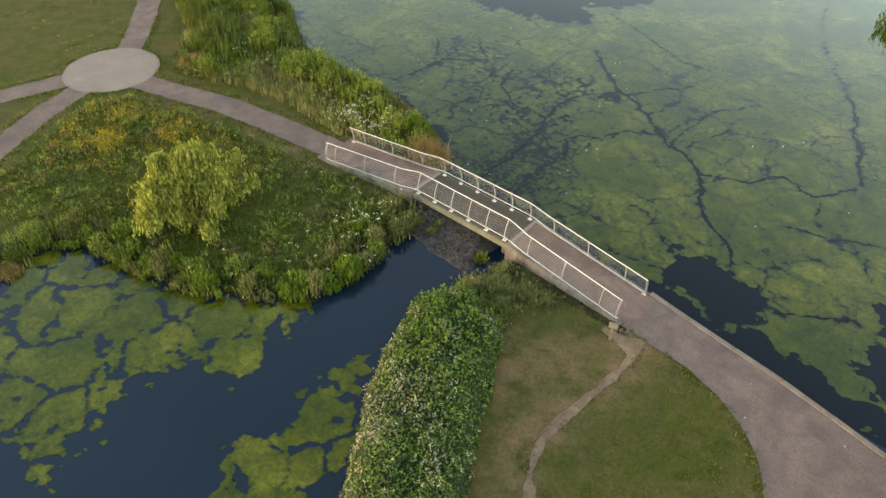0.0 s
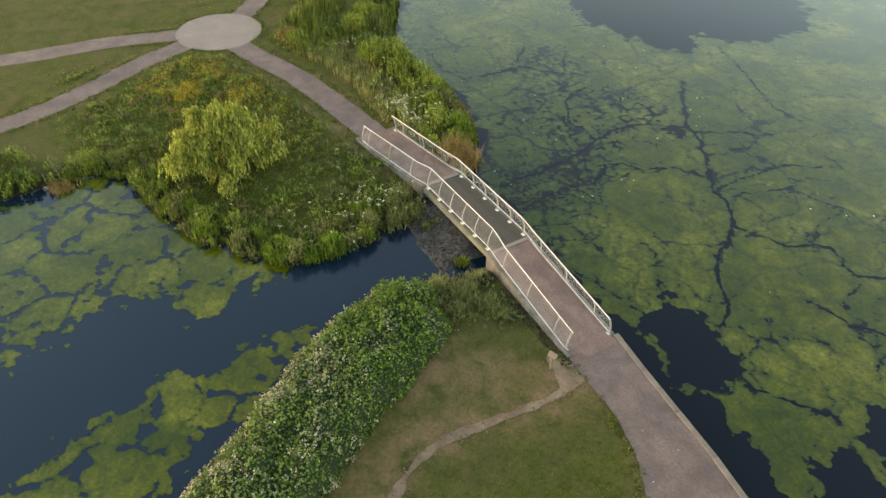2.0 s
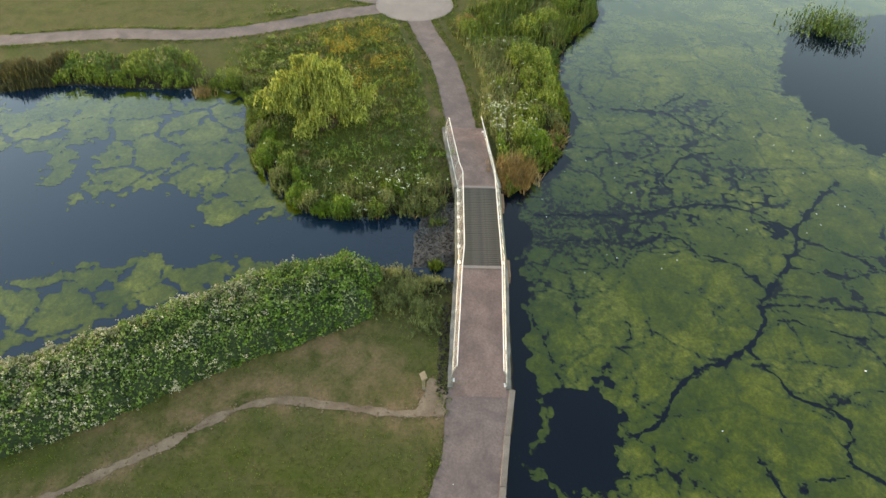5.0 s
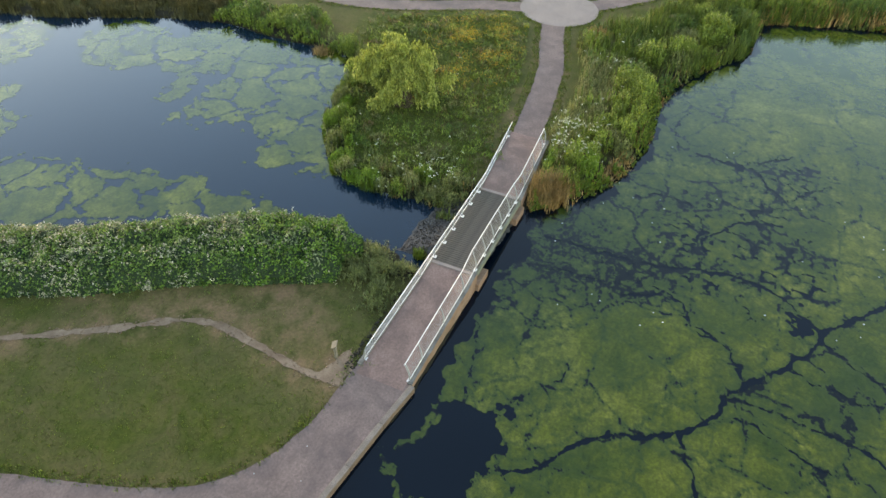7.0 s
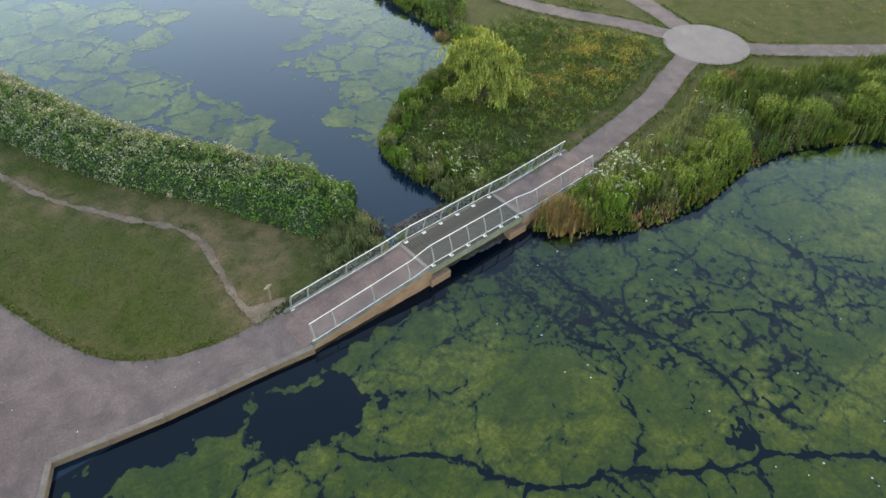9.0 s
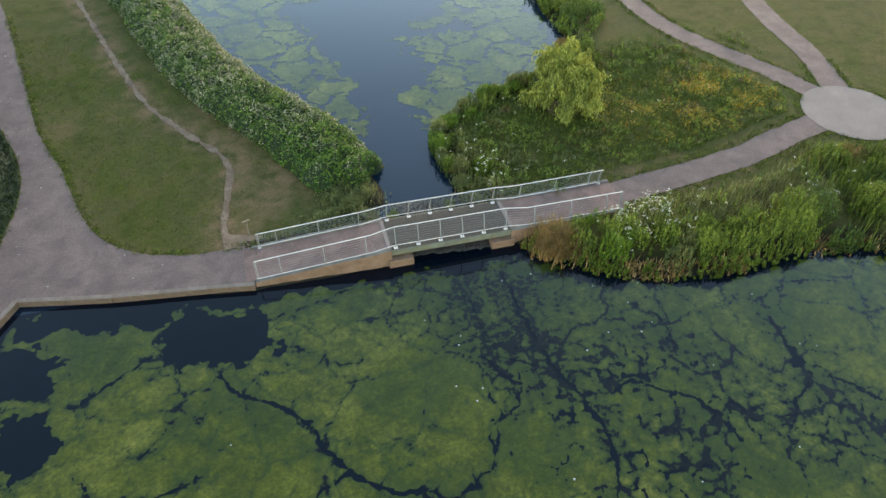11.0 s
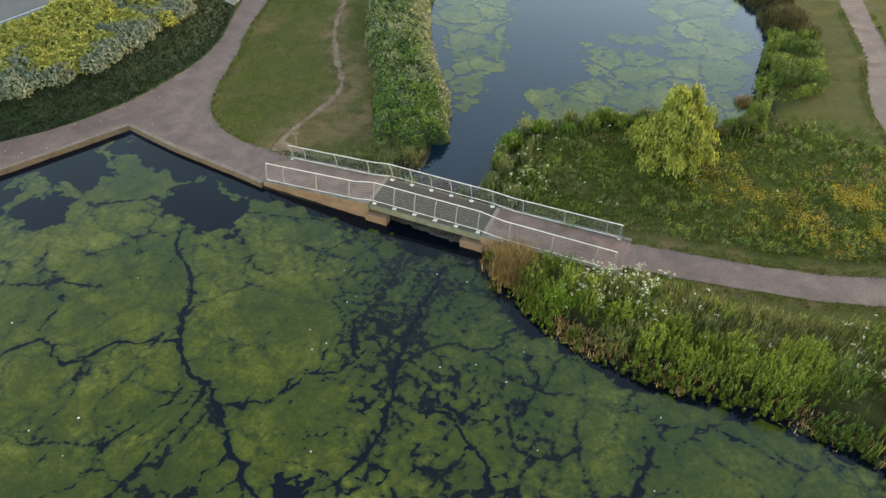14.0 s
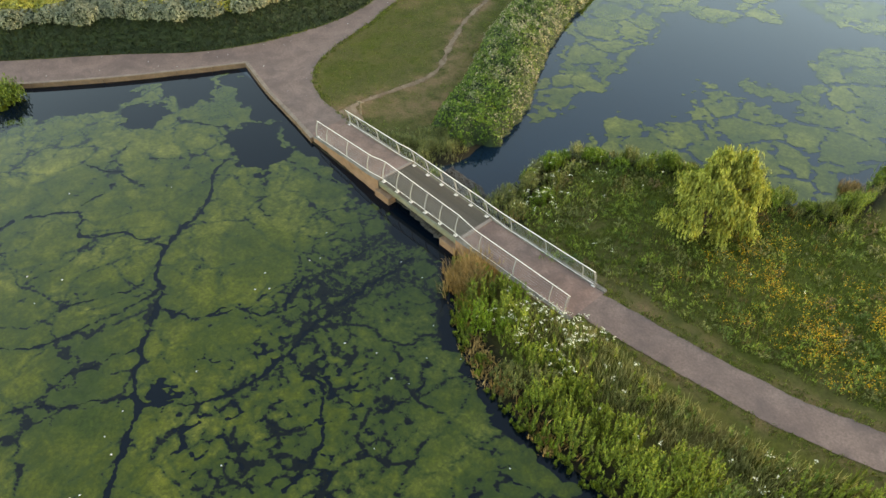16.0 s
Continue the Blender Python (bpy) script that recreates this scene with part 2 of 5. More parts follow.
def surface(name, dark, light, scale, fine, rough=0.85, stain=None, stain_scale=0.5, bump_by=0.4, distance=0.02, metal=0.0, spec=0.3, stain_amount=0.6):
    """A mottled surface: two grains of colour, stains and fine relief."""
    def build(nt, n, l, b):
        v = coords(n, l)
        big = noise_node(n, l, v, scale, 4, 0.6, 0.4)
        small = noise_node(n, l, v, fine, 3, 0.7)
        col = ramp(n, l, big, [(0.3, dark), (0.7, light)])
        col = mix(n, l, 0.7, col, ramp(n, l, small, [(0.25, (0.55, 0.55, 0.55)), (0.75, (1.35, 1.35, 1.35))]), "MULTIPLY")
        if stain:
            s = noise_node(n, l, v, stain_scale, 5, 0.65, 0.6)
            f = ramp(n, l, s, [(0.45, (0.0,)), (0.68, (stain_amount,))])
            col = mix(n, l, f, col, stain)
        l.new(col, b.inputs["Base Color"])
        b.inputs["Roughness"].default_value, b.inputs["Metallic"].default_value = rough, metal
        b.inputs["Specular IOR Level"].default_value = spec
        if bump_by:
            bump(n, l, b, small, bump_by, distance)
    return material(name, build)


def foliage(name, dark, mid, light, see=0.25, rough=0.55):
    """Leaves: the colour varies from leaf to leaf and from clump to clump."""
    def build(nt, n, l, b):
        geo = n.new("ShaderNodeNewGeometry")
        v = coords(n, l)
        leaf = ramp(n, l, geo.outputs["Random Per Island"], [(0.0, dark), (0.5, mid), (1.0, light)])
        clump = ramp(n, l, noise_node(n, l, v, 1.7, 3, 0.65), [(0.3, (0.52, 0.55, 0.52)), (0.7, (1.35, 1.3, 1.15))])
        col = mix(n, l, 1.0, leaf, clump, "MULTIPLY")
        l.new(col, b.inputs["Base Color"])
        b.inputs["Roughness"].default_value, b.inputs["Specular IOR Level"].default_value = rough, 0.25
        tr = n.new("ShaderNodeBsdfTranslucent")
        l.new(col, tr.inputs["Color"])
        m = n.new("ShaderNodeMixShader")
        m.inputs[0].default_value = see
        l.new(b.outputs[0], m.inputs[1])
        l.new(tr.outputs[0], m.inputs[2])
        l.new(m.outputs[0], n["Material Output"].inputs["Surface"])
    return material(name, build)


def ground_look(nt, n, l, b):
    v = coords(n, l)
    big = noise_node(n, l, v, 0.16, 4, 0.6, 0.5)
    mid = noise_node(n, l, v, 0.9, 5, 0.65, 0.3)
    small = noise_node(n, l, v, 6.5, 5, 0.8)
    col = ramp(n, l, mid, [(0.25, (0.0265, 0.0318, 0.0053)), (0.5, (0.0450, 0.0515, 0.0080)), (0.75, (0.0740, 0.0655, 0.0140))])
    dry = ramp(n, l, noise_node(n, l, v, 0.42, 5, 0.68, 1.2), [(0.42, (0.0,)), (0.66, (0.8,))])
    col = mix(n, l, dry, col, (0.088, 0.064, 0.024))
    col = mix(n, l, ramp(n, l, big, [(0.42, (0.0,)), (0.62, (0.4,))]), col, (0.0651, 0.0570, 0.0223))
    at = n.new("ShaderNodeAttribute")
    at.attribute_name = "worn"
    m2 = n.new("ShaderNodeMath")
    m2.operation = "MULTIPLY"
    l.new(at.outputs["Fac"], m2.inputs[0])
    l.new(ramp(n, l, mid, [(0.36, (0.1,)), (0.60, (1.0,))]), m2.inputs[1])
    lush = n.new("ShaderNodeAttribute")
    lush.attribute_name = "lush"
    col = mix(n, l, lush.outputs["Fac"], col, ramp(n, l, mid, [(0.3, (0.028, 0.044, 0.006)), (0.7, (0.066, 0.082, 0.013))]))
    col = mix(n, l, m2.outputs[0], col, (0.178, 0.094, 0.052))
    # Mud at the waterline, and painted shade in the gaps between bank plants.
    mud_shade = n.new("ShaderNodeAttribute")
    mud_shade.attribute_name = "mud_shade"
    col = mix(n, l, mud_shade.outputs["Fac"], col, (0.020, 0.016, 0.010))
    col = mix(n, l, 0.8, col, ramp(n, l, small, [(0.25, (0.5, 0.5, 0.5)), (0.75, (1.45, 1.45, 1.4))]), "MULTIPLY")
    l.new(col, b.inputs["Base Color"])
    b.inputs["Roughness"].default_value, b.inputs["Specular IOR Level"].default_value = 0.95, 0.1
    bump(n, l, b, small, 0.8, 0.04)


def water_look(lo, hi, gloss):
    def build(nt, n, l, b):
        v = coords(n, l)
        l.new(ramp(n, l, noise_node(n, l, v, 0.12, 3), [(0.3, lo), (0.7, hi)]), b.inputs["Base Color"])
        b.inputs["Roughness"].default_value, b.inputs["IOR"].default_value = 0.04, 1.33
        b.inputs["Specular IOR Level"].default_value = gloss
        bump(n, l, b, noise_node(n, l, v, 2.2, 3, 0.5, 0.4), 0.05, 0.03)
    return build


def algae_look(gloss, tone=(1.0, 1.0, 1.0)):
    def build(nt, n, l, b):
        """Wet algae: pale where it floats, green below the surface, black where it thins out."""
        v = coords(n, l)
        at = n.new("ShaderNodeAttribute")
        at.attribute_name = "sunk"
        big = noise_node(n, l, v, 0.22, 4, 0.6, 0.8)
        mid = noise_node(n, l, v, 1.3, 6, 0.7, 0.9)
        small = noise_node(n, l, v, 6.0, 6, 0.78, 0.4)
        ragged = noise_node(n, l, v, 3.6, 9, 0.76, 0.3)
        top = ramp(n, l, big, [(0.30, (0.024, 0.037, 0.004)), (0.5, (0.062, 0.065, 0.006)), (0.68, (0.122, 0.108, 0.017))])
        top = mix(n, l, 0.9, top, ramp(n, l, mid, [(0.28, (0.50, 0.60, 0.55)), (0.55, (1.0, 1.0, 1.0)), (0.75, (1.40, 1.30, 1.35))]), "MULTIPLY")
        top = mix(n, l, 0.75, top, ramp(n, l, small, [(0.32, (0.34, 0.40, 0.36)), (0.5, (0.95, 0.95, 0.95)), (0.68, (1.6, 1.5, 1.35))]), "MULTIPLY")
        under = ramp(n, l, mid, [(0.3, (0.013, 0.024, 0.004)), (0.7, (0.034, 0.046, 0.008))])
        shift = n.new("ShaderNodeMath")
        shift.operation = "MULTIPLY_ADD"
        l.new(ragged, shift.inputs[0])
        shift.inputs[1].default_value = 1.5
        l.new(at.outputs["Fac"], shift.inputs[2])
        less = n.new("ShaderNodeMath")
        less.operation = "SUBTRACT"
        l.new(shift.outputs[0], less.inputs[0])
        less.inputs[1].default_value = 0.45
        col = mix(n, l, ramp(n, l, less.outputs[0], [(0.34, (0.0,)), (0.78, (1.0,))]), top, under)
        col = mix(n, l, ramp(n, l, less.outputs[0], [(0.83, (0.0,)), (0.97, (1.0,))]), col, (0.0014, 0.0026, 0.0022))
        l.new(mix(n, l, 1.0, col, tone, "MULTIPLY"), b.inputs["Base Color"])
        b.inputs["Roughness"].default_value, b.inputs["IOR"].default_value = 0.08, 1.33
        b.inputs["Specular IOR Level"].default_value = gloss
        bump(n, l, b, small, 0.05, 0.008)
    return build


GRASS = material("mown_grass", ground_look)
# Some of the sky's blue reflection is put into the pond's base colour.
WATER = material("pond_water", water_look((0.0013, 0.0092, 0.0175), (0.0019, 0.0114, 0.0215), 0.48))
LAKE = material("lake_water", water_look((0.0006, 0.0028, 0.0056), (0.0010, 0.0038, 0.0072), 0.28))
ALGAE = material("floating_algae", algae_look(0.40, (0.88, 0.93, 1.0)))
POND_ALGAE = material("pond_algae", algae_look(0.42, (0.88, 0.96, 0.8)))
PATH = surface("path_tarmac", (0.1183, 0.0716, 0.0595), (0.1709, 0.1055, 0.0871), 0.8, 9.0, stain=(0.0720, 0.0457, 0.0416), stain_scale=0.55, stain_amount=0.75, distance=0.01)
PALE = surface("pale_paving", (0.186, 0.130, 0.108), (0.232, 0.164, 0.137), 0.7, 26, stain=(0.1528, 0.1143, 0.1008), stain_scale=1.4, stain_amount=0.5, distance=0.01)
EARTH = surface("bare_earth", (0.1342, 0.0749, 0.0442), (0.2236, 0.1344, 0.0846), 1.6, 24, stain=(0.0984, 0.0499, 0.0266), stain_scale=1.0)
CONCRETE = surface("weathered_concrete", (0.115, 0.092, 0.074), (0.195, 0.162, 0.135), 1.2, 18, stain=(0.058, 0.048, 0.036), stain_scale=1.5, stain_amount=0.8, distance=0.015)
OCHRE = surface("stained_concrete", (0.1785, 0.0931, 0.0538), (0.2677, 0.1488, 0.0977), 1.3, 26, stain=(0.1255, 0.0681, 0.0420), stain_scale=1.1, distance=0.012)
BEAM = surface("lichen_concrete", (0.1020, 0.0944, 0.0672), (0.1800, 0.1676, 0.1239), 2.0, 30, stain=(0.1320, 0.1156, 0.0578), stain_scale=1.2, distance=0.008)
RAMP = surface("ramp_surfacing", (0.1446, 0.0791, 0.0629), (0.2088, 0.1167, 0.0922), 0.9, 10.0, stain=(0.0879, 0.0504, 0.0429), stain_scale=0.7, stain_amount=0.7, distance=0.008)
WOOD = surface("grey_timber", (0.0486, 0.0356, 0.0272), (0.0898, 0.0664, 0.0506), 3.0, 40, stain=(0.0449, 0.0369, 0.0233), stain_scale=1.3, distance=0.006)
POST_WOOD = surface("post_timber", (0.135, 0.098, 0.062), (0.195, 0.145, 0.098), 3.0, 40, distance=0.006)
POSTS = surface("grey_painted_steel", (0.20, 0.19, 0.172), (0.29, 0.275, 0.25), 2.0, 20, rough=0.5, bump_by=0.05, spec=0.4)
PAINT = surface("pale_painted_steel", (0.54, 0.465, 0.42), (0.64, 0.565, 0.52), 2.0, 20, rough=0.45, bump_by=0.05, spec=0.5)
STEEL = surface("galvanised_wire", (0.22, 0.21, 0.20), (0.30, 0.29, 0.28), 3.0, 30, rough=0.45, metal=0.4, bump_by=0.0)
DEBRIS = surface("dark_gravel", (0.024, 0.019, 0.015), (0.062, 0.049, 0.040), 2.0, 22, stain=(0.11, 0.1, 0.095), stain_scale=6.0, stain_amount=0.5, bump_by=0.8)
BARK = surface("willow_bark", (0.0527, 0.0403, 0.0279), (0.0930, 0.0744, 0.0527), 3.0, 24, bump_by=0.8)
WHITE = surface("white_line", (0.3844, 0.3844, 0.3720), (0.4588, 0.4588, 0.4464), 3.0, 30, distance=0.003)
ROAD = surface("road_asphalt", (0.0744, 0.0694, 0.0682), (0.1023, 0.0961, 0.0930), 0.6, 34, distance=0.006)
WALL_FACE = surface("damp_stained_concrete", (0.115, 0.066, 0.041), (0.180, 0.110, 0.074), 1.2, 26, stain=(0.060, 0.038, 0.024), stain_scale=0.8, distance=0.012)
KERB = surface("mossy_kerb_concrete", (0.1300, 0.0890, 0.0690), (0.2050, 0.1450, 0.1150), 1.6, 26, stain=(0.0902, 0.0700, 0.0497), stain_scale=0.9, distance=0.012)
SEDGE = foliage("brown_sedge", (0.045, 0.040, 0.014), (0.075, 0.062, 0.024), (0.110, 0.090, 0.038))
# Very dark green: the shade between leaves is put into this colour.
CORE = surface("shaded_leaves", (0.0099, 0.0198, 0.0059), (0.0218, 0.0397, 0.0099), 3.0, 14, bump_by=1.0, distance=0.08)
HEDGE_LEAF = foliage("bramble_leaf", (0.0360, 0.0735, 0.0114), (0.0812, 0.1449, 0.0247), (0.1682, 0.2331, 0.0513))
SILVER_LEAF = foliage("leaf_underside", (0.095, 0.12, 0.055), (0.16, 0.18, 0.09), (0.25, 0.255, 0.145))
BLOSSOM = foliage("pale_blossom", (0.27, 0.22, 0.14), (0.39, 0.32, 0.23), (0.50, 0.42, 0.34), 0.2)
HERB = foliage("tall_herb", (0.0475, 0.0816, 0.0095), (0.1166, 0.1683, 0.0209), (0.2322, 0.2672, 0.0437))
REED = foliage("reed_leaf", (0.0348, 0.0609, 0.0114), (0.0742, 0.1071, 0.0190), (0.1334, 0.1575, 0.0342))
LIME = foliage("bright_herb", (0.0657, 0.1244, 0.0090), (0.1006, 0.1685, 0.0129), (0.1314, 0.2051, 0.0199))
STRAW = foliage("dry_grass", (0.0916, 0.0580, 0.0202), (0.1451, 0.0955, 0.0359), (0.1986, 0.1398, 0.0608))
RUST = foliage("rusty_sedge", (0.1800, 0.0986, 0.0352), (0.3120, 0.1770, 0.0704), (0.4680, 0.2800, 0.1265))
MEADOW = foliage("meadow_grass", (0.0452, 0.0717, 0.0093), (0.0906, 0.1230, 0.0151), (0.1726, 0.1819, 0.0325))
UMBEL = foliage("white_umbel", (0.50, 0.46, 0.36), (0.60, 0.56, 0.45), (0.70, 0.65, 0.54), 0.15)
YELLOW = foliage("yellow_flower", (0.38, 0.17, 0.004), (0.52, 0.25, 0.006), (0.6, 0.32, 0.012), 0.2)
WILLOW = foliage("willow_leaf", (0.1271, 0.1568, 0.0299), (0.2367, 0.2632, 0.0575), (0.3812, 0.3920, 0.1150), 0.35)
GOLD = foliage("golden_shrub_leaf", (0.1650, 0.1552, 0.0224), (0.2970, 0.2702, 0.0448), (0.4400, 0.3910, 0.0960), 0.2)
GREY = foliage("silver_shrub_leaf", (0.1020, 0.1140, 0.0792), (0.1740, 0.1860, 0.1296), (0.2700, 0.2736, 0.1980), 0.2)
MULCH = surface("bark_mulch", (0.045, 0.026, 0.016), (0.085, 0.050, 0.030), 3.0, 24, bump_by=0.9)
SEED = foliage("seeding_grass", (0.1088, 0.1175, 0.0378), (0.2040, 0.2023, 0.0756), (0.3536, 0.3132, 0.1512))
STONES = foliage("mixed_stones", (0.013, 0.0092, 0.0072), (0.024, 0.0175, 0.014), (0.080, 0.060, 0.050), 0.0, 0.9)
STEP = surface("grey_step_concrete", (0.125, 0.118, 0.108), (0.185, 0.175, 0.160), 1.5, 28, stain=(0.09, 0.085, 0.075), stain_scale=1.2, distance=0.01)
# Dark green ground cover, taken towards black for the shade beneath its growth.
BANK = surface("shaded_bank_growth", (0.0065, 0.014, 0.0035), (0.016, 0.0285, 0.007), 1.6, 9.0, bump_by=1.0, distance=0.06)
TIP_LEAF = foliage("fresh_bramble_leaf", (0.0278, 0.0693, 0.0085), (0.0650, 0.1386, 0.0162), (0.1392, 0.2152, 0.0342))
CLUMP = foliage("wispy_grass", (0.0603, 0.0735, 0.0190), (0.1218, 0.1344, 0.0361), (0.2146, 0.2048, 0.0712))
DARKHERB = foliage("dark_bank_herb", (0.0258, 0.0554, 0.0078), (0.0580, 0.1047, 0.0156), (0.1207, 0.1694, 0.0286))
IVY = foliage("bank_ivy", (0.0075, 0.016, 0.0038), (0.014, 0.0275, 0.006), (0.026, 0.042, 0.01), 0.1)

# ---------------------------------------------------------------- ground, one sheet to the horizon
def stretched(lo, hi, cell, far):
    mid = np.arange(lo, hi + cell, cell)
    grow = [cell]
    while sum(grow) < far:
        grow.append(grow[-1] * 1.35)
    out = np.cumsum(grow)
    return np.concatenate([lo - out[::-1], mid, mid[-1] + out])


gx, gy = np.meshgrid(stretched(-64, 26, 0.4, 2600), stretched(-44, 74, 0.4, 2600))
gz = ground_height(gx, gy)
rows_n, cols_n = gx.shape
gi = np.arange(rows_n * cols_n).reshape(rows_n, cols_n)
quads = np.stack([gi[:-1, :-1].ravel(), gi[:-1, 1:].ravel(), gi[1:, 1:].ravel(), gi[1:, :-1].ravel()], 1)
ground_mesh = mesh_of("ground", np.column_stack([gx.ravel(), gy.ravel(), gz.ravel()]), quads, GRASS, True)
WORN = [(-7.7, 13.4, 0.8, 1.5, 1.0), (-5.9, 10.9, 0.7, 1.3, 1.0), (-8.4, 19.0, 1.0, 0.8, 0.8), (-9.6, 15.4, 1.3, 2.6, 0.9), (-7.6, 11.2, 0.9, 2.4, 0.7), (-5.6, 7.6, 0.7, 2.4, 0.7), (-8.6, 17.6, 2.2, 1.3, 0.8), (-10.6, 17.0, 1.3, 1.0, 0.8), (-7.6, 14.6, 0.9, 1.6, 0.8), (-6.6, 12.0, 1.0, 1.4, 0.9), (-4.4, 9.2, 0.9, 1.6, 0.8), (-6.9, 20.2, 1.2, 0.7, 1.0),
        (-28.6, 20.4, 1.8, 0.4, 0.9), (-33.0, 19.9, 3.0, 0.5, 0.5), (-31.9, 4.3, 1.2, 0.5, 1.0), (-24.0, 20.6, 3.0, 0.4, 0.6), (3.0, 7.0, 1.0, 1.6, 0.4), (0.0, 6.0, 0.9, 1.5, 0.35)]


def worn_at(x, y):
    """How far the turf is worn to bare earth."""
    out = np.zeros(np.shape(x))
    for wx0, wy0, wrx, wry, wk in WORN:
        out = np.maximum(out, wk * np.exp(-(((x - wx0) / wrx) ** 2 + ((y - wy0) / wry) ** 2)))
    track, _ = line_distance(x, y, DIRT)
    return np.maximum(out, 1.0 * np.exp(-(track / 0.95) ** 2) * smooth(0.25, 0.55, fbm(x, y, 1.5, 36)))


fx, fy = gx.ravel(), gy.ravel()
edge_gap = np.minimum.reduce([line_distance(fx, fy, PATH_WEST)[0] - 1.0, line_distance(fx, fy, PATH_POND)[0] - 1.0, line_distance(fx, fy, spline(LAWN_EDGE))[0] + 0.1])
worn = np.maximum(worn_at(fx, fy), 0.6 * smooth(0.75, 0.15, edge_gap) * smooth(0.35, 0.65, fbm(fx, fy, 1.8, 38)))
att = ground_mesh.attributes.new("worn", "FLOAT", "POINT")
att.data.foreach_set("value", worn.astype(np.float32))
uncut = smooth(-45, -41, fx) * smooth(-15, -19, fx) * smooth(4, 7, fy) * smooth(18.5, 13.0, fy + 0.1 * (fx + 30)) * (0.3 + 0.6 * fbm(fx, fy, 2.0, 35))
bank_in = signed(fx, fy, mound_edge)
uncut = np.maximum(uncut, smooth(0.0, 0.25, bank_in))
att = ground_mesh.attributes.new("lush", "FLOAT", "POINT")
att.data.foreach_set("value", np.clip(uncut, 0, 1).astype(np.float32))
# The dark band runs inland past the mud, colouring plant gaps as shade.
shore_d = water_depth(fx, fy)
att = ground_mesh.attributes.new("mud_shade", "FLOAT", "POINT")
att.data.foreach_set("value", smooth(-1.8, -0.5, shore_d + 0.7 * (fbm(fx, fy, 1.2, 37) - 0.5)).astype(np.float32))
thing("ground", ground_mesh,
      "short green grass with dry patches sloping into ponds", "ground", kind="structure")

def sheet(y0, y1):
    wx, wy = np.meshgrid(np.linspace(-90, 60, 61), np.linspace(y0, y1, 41))
    wi = np.arange(wx.size).reshape(wx.shape)
    wq = np.stack([wi[:-1, :-1].ravel(), wi[:-1, 1:].ravel(), wi[1:, 1:].ravel(), wi[1:, :-1].ravel()], 1)
    return np.column_stack([wx.ravel(), wy.ravel(), 0 * wx.ravel()]), wq


thing("pond_water", mesh_of("pond_water", *sheet(-60, 22.8), WATER, True), "still pond water tinted with the reflected sky's blue", "water", kind="structure")
thing("lake_water", mesh_of("lake_water", *sheet(22.8, 140), LAKE, True), "nearly black still lake water between algae", "water", kind="structure")


# ---------------------------------------------------------------- paths
def ribbon(line, half, wobble=0.10, seed=11):
    def field(x, y):
        d, _ = line_distance(x, y, line)
        return half - d + wobble * (fbm(x, y, 1.1, seed) - 0.5) * 2 + (0.16 * (fbm(x, y, 0.3, seed + 5, 2) - 0.5) if wobble else 0)
    return field


def path_level(x, y):
    return np.full(np.shape(x), 0.318) + 0.004 * (fbm(x, y, 3.0, 9) - 0.5)


thing("path_west", field_mesh("path_west", ribbon(PATH_WEST, 0.90), (-47, 16, -26, 25), 0.2, lambda x, y: path_level(x, y) + 0.02 * smooth(-30, -26.6, x), PATH),
      "greyish pink tarmac footpath from bridge to paved circle", "path", kind="structure")
thing("path_north", field_mesh("path_north", ribbon(PATH_NORTH, 0.92), (-78, 16, -45, 44), 0.3, lambda x, y: path_level(x, y) - 0.004, PATH),
      "greyish pink tarmac footpath through the grass", "path", kind="structure")
thing("path_far", field_mesh("path_far", ribbon(PATH_FAR, 0.95), (-63, -38, -44, 20), 0.3, lambda x, y: path_level(x, y) - 0.008, PATH),
      "greyish pink tarmac footpath through the grass", "path", kind="structure")
thing("path_pond", field_mesh("path_pond", ribbon(PATH_POND, 0.9), (-48, -36, -32, 18), 0.25, lambda x, y: path_level(x, y) - 0.012, PATH),
      "greyish pink tarmac footpath beside the pond bank", "path", kind="structure")
thing("path_east", field_mesh("path_east", lambda x, y: signed(x, y, east_path) + 0.14 * (fbm(x, y, 0.8, 17) - 0.5), (-8, -20, 30, 54), 0.25, path_level, PATH),
      "worn greyish pink tarmac path widening at the waterside corner", "path", kind="structure")
thing("paved_circle", field_mesh("paved_circle", lambda x, y: RADIUS - np.hypot(x - CIRCLE[0], y - CIRCLE[1]), (-50, 14, -42, 22), 0.2, lambda x, y: path_level(x, y) + 0.012, PALE),
      "pale paved circle where four footpaths meet", "pavement", kind="structure")


def dirt_field(x, y):
    d, _ = line_distance(x, y, DIRT)
    w = 0.07 + 0.20 * fbm(x, y, 1.4, 23)
    patch = 0.62 - np.hypot((x + 7.0) / 1.5, (y - 20.5) / 0.8)
    return np.maximum(w - d + 0.34 * (fbm(x, y, 0.5, 29) - 0.5), patch + 0.9 * (fbm(x, y, 0.6, 31) - 0.5))


thing("worn_track", field_mesh("worn_track", dirt_field, (-9, -14, 6, 22), 0.14, lambda x, y: ground_height(x, y) + 0.02, EARTH),
      "narrow track of bare pale earth worn across the lawn", "track", kind="structure")

